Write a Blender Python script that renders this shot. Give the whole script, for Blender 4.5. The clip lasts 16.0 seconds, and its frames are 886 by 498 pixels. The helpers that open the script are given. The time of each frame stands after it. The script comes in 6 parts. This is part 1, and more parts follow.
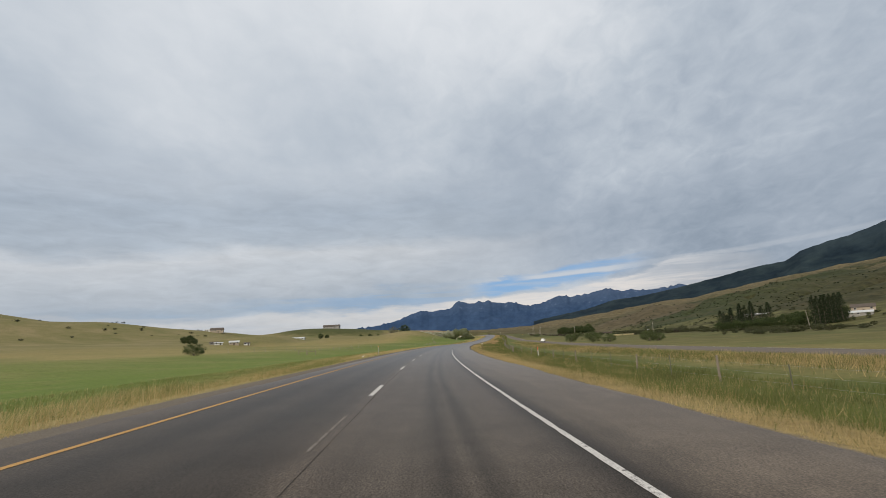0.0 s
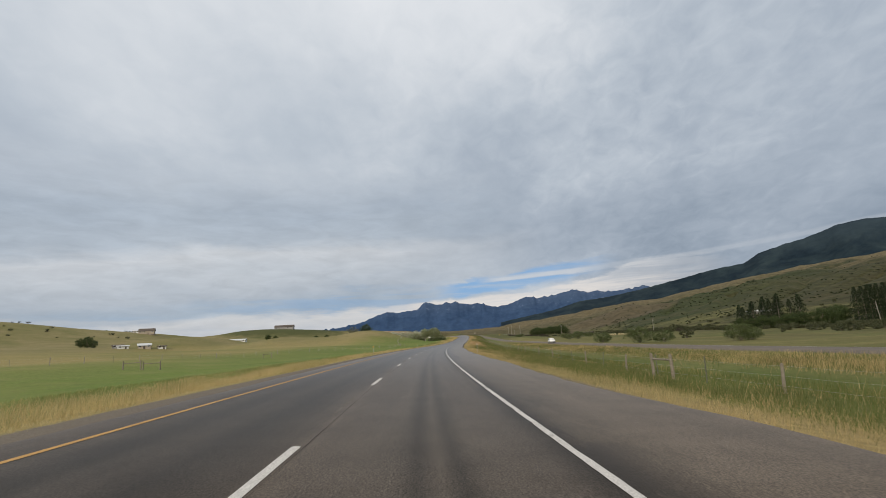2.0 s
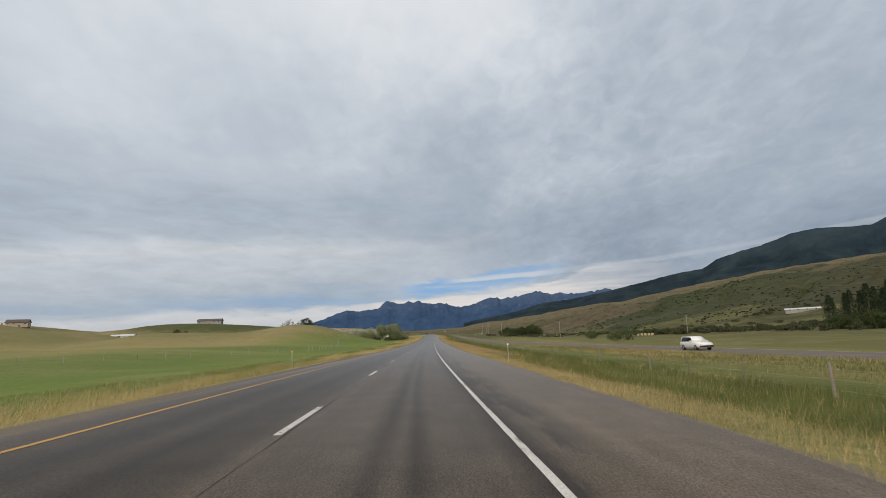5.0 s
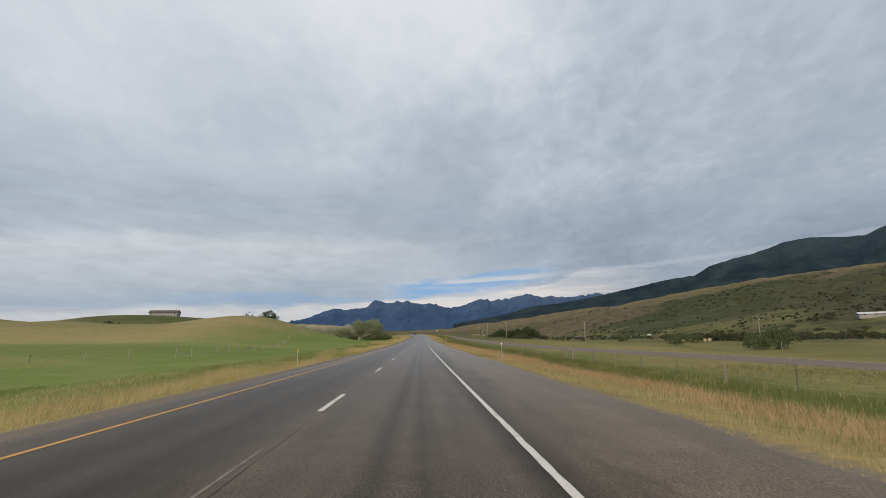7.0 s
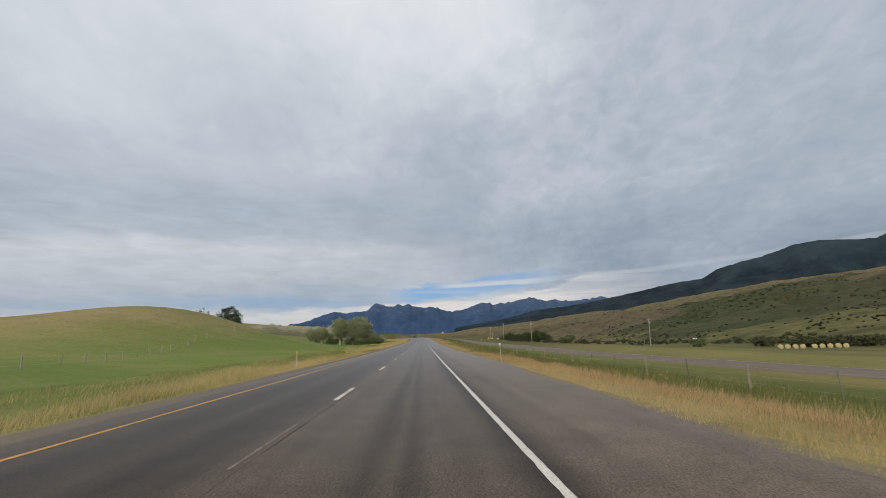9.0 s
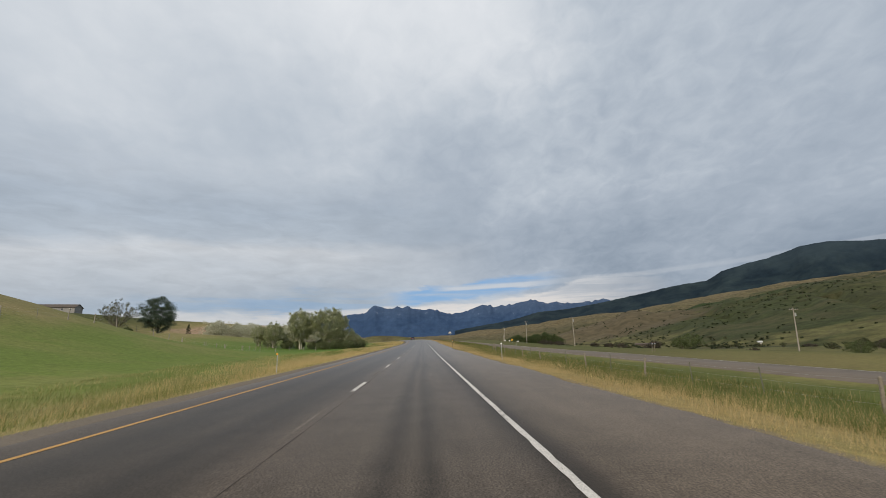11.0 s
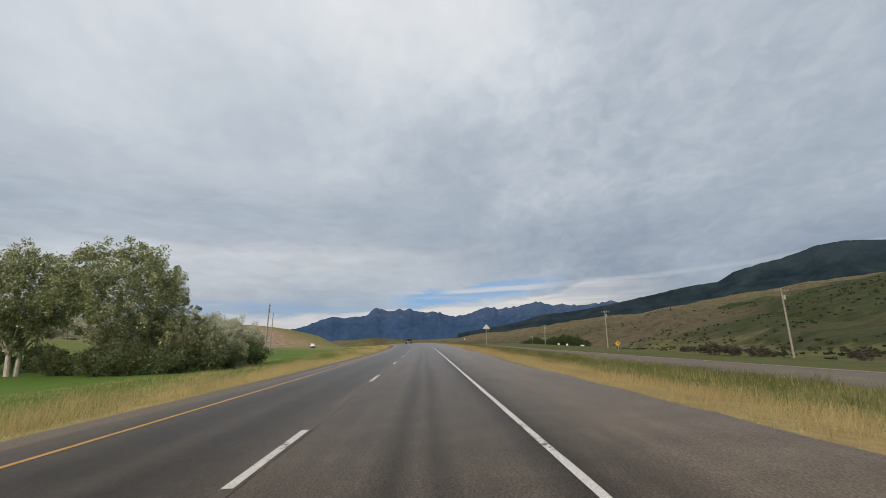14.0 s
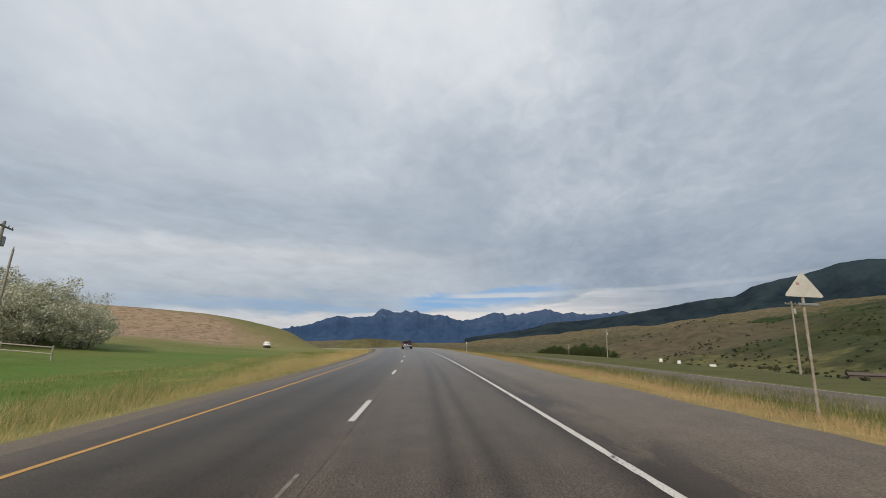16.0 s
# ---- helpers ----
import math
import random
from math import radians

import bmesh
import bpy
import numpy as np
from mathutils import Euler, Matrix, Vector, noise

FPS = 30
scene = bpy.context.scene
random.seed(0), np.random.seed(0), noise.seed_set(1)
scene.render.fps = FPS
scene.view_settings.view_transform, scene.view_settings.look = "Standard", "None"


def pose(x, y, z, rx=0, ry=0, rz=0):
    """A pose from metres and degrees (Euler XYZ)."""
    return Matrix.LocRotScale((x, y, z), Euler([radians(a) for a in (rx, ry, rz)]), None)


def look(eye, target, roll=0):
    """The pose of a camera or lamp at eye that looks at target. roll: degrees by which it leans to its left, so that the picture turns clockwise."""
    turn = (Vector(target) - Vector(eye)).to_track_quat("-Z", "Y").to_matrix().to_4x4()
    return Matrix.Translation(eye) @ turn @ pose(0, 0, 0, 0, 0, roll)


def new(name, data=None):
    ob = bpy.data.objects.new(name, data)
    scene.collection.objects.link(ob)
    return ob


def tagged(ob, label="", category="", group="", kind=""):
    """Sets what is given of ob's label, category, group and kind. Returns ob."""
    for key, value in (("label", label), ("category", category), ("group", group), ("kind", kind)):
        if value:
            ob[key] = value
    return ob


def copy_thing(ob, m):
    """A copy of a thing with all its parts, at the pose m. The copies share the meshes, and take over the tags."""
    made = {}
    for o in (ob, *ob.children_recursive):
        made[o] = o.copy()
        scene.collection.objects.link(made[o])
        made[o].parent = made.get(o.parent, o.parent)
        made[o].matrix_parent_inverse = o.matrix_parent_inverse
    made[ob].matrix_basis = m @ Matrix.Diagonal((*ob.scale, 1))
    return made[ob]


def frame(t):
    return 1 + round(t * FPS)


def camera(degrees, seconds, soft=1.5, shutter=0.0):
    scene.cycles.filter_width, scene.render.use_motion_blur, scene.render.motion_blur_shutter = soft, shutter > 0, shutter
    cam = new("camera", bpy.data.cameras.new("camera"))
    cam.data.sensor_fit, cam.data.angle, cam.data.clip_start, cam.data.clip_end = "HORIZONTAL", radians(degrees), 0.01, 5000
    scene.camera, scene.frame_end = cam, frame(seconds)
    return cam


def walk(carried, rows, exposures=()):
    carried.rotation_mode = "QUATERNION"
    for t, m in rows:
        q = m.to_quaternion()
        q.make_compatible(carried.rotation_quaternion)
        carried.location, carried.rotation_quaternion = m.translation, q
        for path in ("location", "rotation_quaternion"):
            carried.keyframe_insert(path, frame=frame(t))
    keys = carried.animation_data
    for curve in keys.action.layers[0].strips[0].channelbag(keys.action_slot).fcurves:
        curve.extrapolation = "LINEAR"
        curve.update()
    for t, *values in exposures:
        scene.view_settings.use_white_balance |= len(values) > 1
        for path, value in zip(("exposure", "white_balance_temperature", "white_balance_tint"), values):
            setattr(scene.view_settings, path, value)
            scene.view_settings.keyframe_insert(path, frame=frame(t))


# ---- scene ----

# ---------------------------------------------------------------- camera
LENS = 85.37
cam = camera(LENS, 16.0, soft=0.9, shutter=0.025)
PATH = [
    (0.0, 1.41, 0.18, 1.220, 101.01, 3.08, 7.15),
    (0.5, -1.34, 17.21, 1.249, 100.99, 2.60, 6.04),
    (1.0, -3.78, 34.44, 1.251, 100.93, 2.62, 4.92),
    (1.5, -5.92, 51.93, 1.257, 101.00, 2.83, 4.07),
    (2.0, -7.77, 69.57, 1.234, 100.99, 3.35, 3.21),
    (2.5, -9.35, 87.09, 1.271, 100.89, 2.84, 2.26),
    (3.0, -10.62, 104.30, 1.304, 100.91, 2.50, 1.36),
    (3.5, -11.68, 122.41, 1.275, 100.90, 3.13, 0.56),
    (4.0, -12.48, 139.72, 1.332, 100.67, 3.02, -0.16),
    (4.5, -13.24, 157.36, 1.354, 100.73, 2.80, -0.79),
    (5.0, -13.80, 175.01, 1.377, 100.79, 2.59, -1.34),
    (5.5, -14.18, 192.67, 1.400, 100.85, 2.34, -1.80),
    (6.0, -14.41, 210.33, 1.426, 100.91, 2.02, -2.15),
    (6.5, -14.52, 228.00, 1.452, 100.97, 1.69, -2.38),
    (7.0, -14.57, 245.45, 1.550, 100.88, 1.26, -2.73),
    (7.5, -14.53, 263.58, 1.567, 101.15, 1.35, -2.99),
    (8.0, -14.43, 281.04, 1.649, 101.16, 1.63, -2.70),
    (8.5, -14.34, 298.44, 1.799, 101.43, 1.11, -2.57),
    (9.0, -14.26, 316.52, 1.950, 101.36, 1.13, -2.59),
    (9.5, -14.23, 334.40, 2.111, 101.44, 1.11, -2.60),
    (10.0, -14.19, 352.28, 2.296, 101.52, 1.09, -2.62),
    (10.5, -14.15, 370.16, 2.507, 101.61, 1.08, -2.64),
    (11.0, -14.10, 388.04, 2.742, 101.69, 1.06, -2.66),
    (11.5, -14.05, 405.92, 3.001, 101.78, 1.05, -2.69),
    (12.0, -13.94, 423.68, 3.304, 101.84, 1.18, -2.95),
    (12.5, -13.81, 441.60, 3.607, 101.94, 1.58, -3.01),
    (13.0, -13.67, 459.55, 3.942, 101.96, 1.44, -2.95),
    (13.5, -13.56, 477.10, 4.288, 101.99, 1.66, -2.75),
    (14.0, -13.52, 494.39, 4.700, 102.06, 1.09, -2.37),
    (14.5, -13.53, 512.13, 5.097, 102.25, 0.67, -2.12),
    (15.0, -13.62, 529.26, 5.524, 102.21, 0.13, -1.73),
    (15.5, -13.78, 546.66, 5.977, 102.17, -0.63, -1.81),
    (16.0, -14.04, 563.82, 6.396, 102.51, -1.37, -1.76),
]
walk(cam, [(t, pose(x, y, z, rx, ry, rz)) for t, x, y, z, rx, ry, rz in PATH])

# ---------------------------------------------------------------- world and sun
scene.view_settings.exposure = 0.0
SUN_EL, SUN_AZ = 32.0, 205.0          # degrees above the horizon, clockwise from +y


def math_node(nt, op, a, b=None, c=None, clamp=False):
    n = nt.nodes.new("ShaderNodeMath")
    n.operation, n.use_clamp = op, clamp
    for i, v in enumerate((a, b, c)):
        if v is None:
            continue
        if isinstance(v, (int, float)):
            n.inputs[i].default_value = v
        else:
            nt.links.new(v, n.inputs[i])
    return n.outputs[0]


def mix_rgb(nt, fac, a, b, blend="MIX"):
    n = nt.nodes.new("ShaderNodeMix")
    n.data_type, n.blend_type = "RGBA", blend
    for sock, v in ((n.inputs[0], fac), (n.inputs[6], a), (n.inputs[7], b)):
        if isinstance(v, (int, float)):
            sock.default_value = v
        elif isinstance(v, tuple):
            sock.default_value = (*v, 1.0)
        else:
            nt.links.new(v, sock)
    return n.outputs[2]


def ramp(nt, fac, stops, ease=False):
    n = nt.nodes.new("ShaderNodeValToRGB")
    n.color_ramp.interpolation = "EASE" if ease else "LINEAR"
    els = n.color_ramp.elements
    while len(els) < len(stops):
        els.new(0.5)
    for e, (p, c) in zip(els, stops):
        e.position = p
        e.color = (c, c, c, 1) if isinstance(c, (int, float)) else (*c, 1)
    nt.links.new(fac, n.inputs[0])
    return n.outputs[0]


def noise_tex(nt, vec, scale, detail=4.0, rough=0.55, distort=0.0):
    n = nt.nodes.new("ShaderNodeTexNoise")
    n.inputs["Scale"].default_value = scale
    n.inputs["Detail"].default_value = detail
    n.inputs["Roughness"].default_value = rough
    n.inputs["Distortion"].default_value = distort
    if vec is not None:
        nt.links.new(vec, n.inputs["Vector"])
    return n.outputs[0]


def make_world():
    w = bpy.data.worlds.new("sky")
    scene.world = w
    w.use_nodes = True
    nt = w.node_tree
    nt.nodes.clear()
    out = nt.nodes.new("ShaderNodeOutputWorld")
    bg = nt.nodes.new("ShaderNodeBackground")
    nt.links.new(bg.outputs[0], out.inputs[0])
    sky = nt.nodes.new("ShaderNodeTexSky")
    sky.sky_type, sky.sun_disc = "NISHITA", False
    sky.sun_elevation, sky.sun_rotation = radians(SUN_EL), radians(SUN_AZ)
    blue = mix_rgb(nt, 1.0, sky.outputs[0], (0.085, 0.085, 0.085), "MULTIPLY")
    tc = nt.nodes.new("ShaderNodeTexCoord")
    sep = nt.nodes.new("ShaderNodeSeparateXYZ")
    nt.links.new(tc.outputs["Generated"], sep.inputs[0])
    x, y, z = sep.outputs
    zc = math_node(nt, "MAXIMUM", z, 0.0)
    den = math_node(nt, "ADD", zc, 0.30)
    comb = nt.nodes.new("ShaderNodeCombineXYZ")
    nt.links.new(math_node(nt, "DIVIDE", x, den), comb.inputs[0])
    nt.links.new(math_node(nt, "DIVIDE", y, den), comb.inputs[1])
    deck = comb.outputs[0]
    mapn = nt.nodes.new("ShaderNodeMapping")
    mapn.inputs["Rotation"].default_value = (0, 0, radians(9))
    mapn.inputs["Scale"].default_value = (.95, .72, 1.0)
    mapn.inputs["Location"].default_value = (1.25, 0.35, 0)
    nt.links.new(deck, mapn.inputs["Vector"])
    big = noise_tex(nt, mapn.outputs[0], 1.0, 2.0, 0.45, 0.3)
    fine = noise_tex(nt, mapn.outputs[0], 3.6, 5.0, 0.50, 0.35)
    fib = noise_tex(nt, mapn.outputs[0], 17.0, 4.0, 0.55, 0.5)
    shade = math_node(nt, "ADD", math_node(nt, "MULTIPLY", big, 0.70), math_node(nt, "MULTIPLY", fine, 0.22))
    ripple = ramp(nt, math_node(nt, "MULTIPLY_ADD", x, .5, .5), [(.30, .06), (.50, .12), (.66, .20), (.95, .14)], True)
    shade = math_node(nt, "ADD", shade, math_node(nt, "MULTIPLY", math_node(nt, "SUBTRACT", fib, .5), ripple))
    shade = math_node(nt, "ADD", shade, .038)
    # thinner, brighter deck ahead and overhead, thicker towards +x
    lift = math_node(nt, "SUBTRACT", math_node(nt, "MULTIPLY", ramp(nt, math_node(nt, "MULTIPLY_ADD", x, .5, .5), [(.12, .22), (.30, .58), (.47, 1.), (.58, .85), (.72, .15), (.84, .0)], True), .15), .066)
    shade = math_node(nt, "ADD", shade, lift)
    shade = math_node(nt, "ADD", shade, math_node(nt, "SUBTRACT", math_node(nt, "MULTIPLY", ramp(nt, z, [(.08, .12), (.20, .0), (.36, .55), (.58, 1.)], True), .23), .085))
    shade = math_node(nt, "SUBTRACT", shade, math_node(nt, "MULTIPLY", math_node(nt, "MULTIPLY", ramp(nt, x, [(.0, 0.), (.35, 1.)], True), ramp(nt, z, [(.10, 1.), (.45, 0.)], True)), .085))
    cloud = ramp(nt, shade, [(0.20, (0.235, 0.292, 0.370)), (0.34, (0.325, 0.386, 0.467)), (0.45, (0.41, 0.470, 0.550)), (0.54, (0.515, 0.572, 0.642)), (0.66, (0.69, 0.728, 0.775)), (0.76, (0.80, 0.825, 0.86))])
    side = math_node(nt, "DIVIDE", x, math_node(nt, "MAXIMUM", y, 0.05))
    streak = nt.nodes.new("ShaderNodeMapping")
    streak.inputs["Scale"].default_value = (3.2, 3.2, 13.0)
    streak.inputs["Rotation"].default_value = (0, radians(-4), 0)
    nt.links.new(tc.outputs["Generated"], streak.inputs["Vector"])
    st = noise_tex(nt, streak.outputs[0], 1.5, 6.0, 0.55, 0.25)
    st2 = noise_tex(nt, streak.outputs[0], 4.2, 5.0, 0.6, 0.4)
    thin = nt.nodes.new("ShaderNodeMapping")
    thin.inputs["Scale"].default_value = (2.4, 2.4, 30.0)
    thin.inputs["Rotation"].default_value = (0, radians(-6), 0)
    nt.links.new(tc.outputs["Generated"], thin.inputs["Vector"])
    wisp = noise_tex(nt, thin.outputs[0], 2.4, 5.0, 0.6, 0.5)
    # layered strata low in the west
    zw = math_node(nt, "ADD", z, math_node(nt, "MULTIPLY", math_node(nt, "SUBTRACT", st, .5), .085))
    zw = math_node(nt, "ADD", zw, math_node(nt, "MULTIPLY", side, -.035))
    strata = ramp(nt, zw, [(.055, (.50, .54, .59)), (.072, (.62, .635, .65)), (.084, (.36, .44, .53)), (.105, (.39, .46, .54)), (.125, (.47, .52, .58)), (.160, (.55, .59, .635)), (.200, (.64, .665, .695)), (.228, (.46, .52, .59)), (.285, (.42, .485, .565)), (.36, (.53, .58, .645))])
    west = math_node(nt, "MULTIPLY", ramp(nt, math_node(nt, "MULTIPLY_ADD", side, .5, .5), [(.18, .80), (.40, .78), (.50, .45), (.60, .0)], True), ramp(nt, z, [(.24, 1.), (.38, 0.)], True))
    cloud = mix_rgb(nt, west, cloud, mix_rgb(nt, 1.0, strata, ramp(nt, st2, [(.3, .90), (.7, 1.09)]), "MULTIPLY"))
    # the gap of blue sky over the far range, crossed by a white streak
    mid = math_node(nt, "SUBTRACT", z, math_node(nt, "MULTIPLY_ADD", side, .105, .1055))
    mid = math_node(nt, "ADD", mid, math_node(nt, "MULTIPLY", math_node(nt, "SUBTRACT", st2, .5), .030))
    gap_el = ramp(nt, math_node(nt, "MULTIPLY_ADD", mid, 10., .5), [(.30, 0.), (.41, 1.), (.60, 1.), (.70, 0.)], True)
    gap_az = ramp(nt, math_node(nt, "ADD", math_node(nt, "MULTIPLY_ADD", side, .5, .5), math_node(nt, "MULTIPLY", math_node(nt, "SUBTRACT", st, .5), .10)), [(.455, 0.), (.50, 1.), (.60, 1.), (.67, 0.)], True)
    line = math_node(nt, "SUBTRACT", z, math_node(nt, "MULTIPLY_ADD", side, .035, .1185))
    line = math_node(nt, "ADD", line, math_node(nt, "MULTIPLY", math_node(nt, "SUBTRACT", wisp, .5), .016))
    bar = math_node(nt, "MULTIPLY", ramp(nt, math_node(nt, "MULTIPLY_ADD", line, 20., .5), [(.37, 0.), (.46, 1.), (.54, 1.), (.66, 0.)], True), ramp(nt, math_node(nt, "MULTIPLY_ADD", side, .5, .5), [(.505, 0.), (.54, .9), (.61, .9), (.65, .3)], True))
    hole = math_node(nt, "MULTIPLY", math_node(nt, "MULTIPLY", gap_el, gap_az), math_node(nt, "SUBTRACT", 1.0, bar))
    hole = math_node(nt, "MULTIPLY", hole, ramp(nt, wisp, [(.40, 1.), (.66, .45)], True))
    # paler blue openings low in the west
    low_gap = math_node(nt, "MULTIPLY", ramp(nt, math_node(nt, "MULTIPLY_ADD", side, .5, .5), [(.20, .2), (.34, .8), (.46, .5), (.50, .0)], True), ramp(nt, zw, [(.070, 0.), (.086, 1.), (.105, .8), (.125, 0.)], True))
    hole = math_node(nt, "MAXIMUM", hole, math_node(nt, "MULTIPLY", low_gap, ramp(nt, wisp, [(.42, .55), (.58, 0.)], True)))
    cloud = mix_rgb(nt, math_node(nt, "MULTIPLY", bar, .8), cloud, (.63, .66, .70))
    col = mix_rgb(nt, math_node(nt, "MULTIPLY", hole, .92), cloud, mix_rgb(nt, .75, blue, (0.19, 0.40, 0.74)))
    # cream-white cloud bank resting on the range
    top = ramp(nt, math_node(nt, "MULTIPLY_ADD", side, .5, .5), [(.30, .070), (.48, .080), (.535, .086), (.62, .104), (.68, .132), (.72, .136), (.78, .120), (.84, .09)], True)
    over = math_node(nt, "SUBTRACT", math_node(nt, "ADD", z, math_node(nt, "MULTIPLY", math_node(nt, "SUBTRACT", st2, .5), .036)), top)
    bank_el = ramp(nt, math_node(nt, "MULTIPLY_ADD", over, 20., .5), [(.42, 1.), (.62, 0.)], True)
    bank_az = ramp(nt, math_node(nt, "MULTIPLY_ADD", side, .5, .5), [(.30, .2), (.48, .75), (.62, .95), (.68, .75), (.73, .35), (.78, 0.)], True)
    bank = math_node(nt, "MULTIPLY", math_node(nt, "MULTIPLY", bank_el, bank_az), ramp(nt, wisp, [(.34, .5), (.58, 1.)], True))
    col = mix_rgb(nt, bank, col, mix_rgb(nt, ramp(nt, math_node(nt, "MULTIPLY", z, 5.), [(.40, 0.), (.62, 1.)]), (.82, .765, .715), (.63, .64, .66)))
    nt.links.new(col, bg.inputs[0])
    bg.inputs[1].default_value = 0.96
    return w


make_world()
sun = new("sun", bpy.data.lights.new("sun", "SUN"))
sun.data.energy, sun.data.angle, sun.data.color = 2.75, radians(10), (1.0, 0.865, 0.675)
_a, _e = radians(SUN_AZ), radians(SUN_EL)
sun.matrix_world = look((math.sin(_a) * math.cos(_e) * 300, math.cos(_a) * math.cos(_e) * 300, math.sin(_e) * 300), (0, 0, 0))

# ---------------------------------------------------------------- road line, heights
CURVE_AT = [-60, 0, 60, 120, 170, 220, 260, 330, 420, 480, 540, 600, 680, 780, 900, 1300]
CURVE = [-.0749, -.0623, -.0497, -.0458, -.0383, -.0224, -.0053, -.0004, -.0013, -.0004, .005, .043, .100, .105, .080, .0001]
SLOPE_AT = [-60, 12, 64, 150, 240, 300, 330, 420, 470, 520, 576, 640, 700, 760, 900, 1300]
SLOPE = [0, 0, .05, .05, .05, .35, .5, .9, 1.12, 1.3, 1.5, 1.5, .8, .2, 0, 0]
BANK_AT = [-60, 0, 150, 200, 240, 262, 330, 420, 500, 540, 576, 640, 780, 1300]
BANK = [2.1, 2.2, 2.3, 1.6, .8, .1, -.6, -.7, -.9, -1.8, -2.8, -3.3, -3.3, -2.]
RS = np.arange(-60, 1300, 1.0)


def _sum(v):
    return np.concatenate([[0], np.cumsum((v[1:] + v[:-1]) / 2)])


RH = np.radians(_sum(np.interp(RS, CURVE_AT, CURVE)) + 14.475)
RX = _sum(-np.sin(RH)) + 14.885
RY = _sum(np.cos(RH)) - 70.224
RZ = _sum(np.tan(np.radians(np.interp(RS, SLOPE_AT, SLOPE))))
RB = np.radians(np.interp(RS, BANK_AT, BANK))
PERIOD, DASH = 12.192, 3.048
WHITE, YELLOW = 3.34, 3.24          # lateral places of the edge lines from the dashed line
PAVE_R, PAVE_L = 6.4, -4.25


def along(s):
    return [float(np.interp(s, RS, a)) for a in (RX, RY, RZ, RH, RB)]


def road_pt(s, lat, up=0.0):
    x, y, z, h, b = along(s)
    return Vector((x + math.cos(h) * lat, y + math.sin(h) * lat, z - math.tan(b) * lat + up))


# centre of the road as a function of y, for the ground
CY = np.concatenate([RY, RY[-1] + np.arange(50, 6000, 50)])
CX = np.concatenate([RX, RX[-1] - np.arange(50, 6000, 50) * math.tan(RH[-1])])
CZ = np.concatenate([RZ, np.full(len(CY) - len(RZ), RZ[-1])])
CB = np.concatenate([RB, np.zeros(len(CY) - len(RB))])
CH = np.concatenate([RH, np.full(len(CY) - len(RH), RH[-1])])


def smooth(a, b, v):
    t = np.clip((v - a) / (b - a), 0, 1)
    return t * t * (3 - 2 * t)


def lumps(x, y):
    """Gentle uneven ground, metres."""
    return (np.sin(x * .031 + 1.3) * np.cos(y * .027 + .4) * .6 + np.sin(x * .083 + y * .051) * .22 + np.sin(x * .19 - y * .13 + 2) * .09 + np.cos(x * .011 - y * .017) * .8)


FOOT_AZ = [-60, -20, -5, 3.8, 8.5, 13.7, 18.2, 23.1, 28.9, 34.2, 39, 43.2, 46, 60, 90]
FOOT_EL = [.02, .022, .02, .024, .0324, .0435, .0543, .0586, .0747, .0869, .0963, .0979, .1014, .11, .12]


LEFT_AT = [5, 10, 28, 40, 60, 90, 150, 250, 400, 600, 1500]
LEFT_Z = [0, -.7, -.85, -.5, 1.1, 2.2, 4.4, 11.0, 17.2, 21.6, 70]
# x, y, height, half widths, steepness
HILLS = [(-81.4, 450.4, 9.6, 29, 34.6, 1.04), (-262.2, 752, 14.8, 95.5, 86, 2.2), (-449, 622.5, 12.1, 106, 132, 1.22), (-599, 478.5, 30.8, 152, 165, 1.33), (-121, 757, 11.0, 64, 44, 1.7),
         (-806, 368, 47.8, 227, 165, 1.11), (-48, 970, 13, 44, 36, 1.9), (-711, 852.6, 8.2, 165, 69, 1.83), (-345, 637.6, -4.8, 33, 55.6, 2.2), (-182.7, 437.4, -5.8, 25.5, 107, 1.49),
         (-180.7, 437.6, 7.1, 81.5, 60, 1.74), (-739.5, 594.4, 21.3, 99, 101, 1.0), (-546, 486.6, -6.8, 53.5, 94, 2.19), (345, 1250, 16, 130, 80, 1.5), (-114, 577, 2.5, 56, 33, 1.3)]


def front_lat(y):
    """Place of the frontage road, from the highway's dashed line."""
    return np.interp(y, [-120, 190, 300, 350, 480, 550, 590, 700, 900, 1500], [40, 38.5, 36.5, 31.5, 24.5, 21, 19.6, 21, 30, 60])


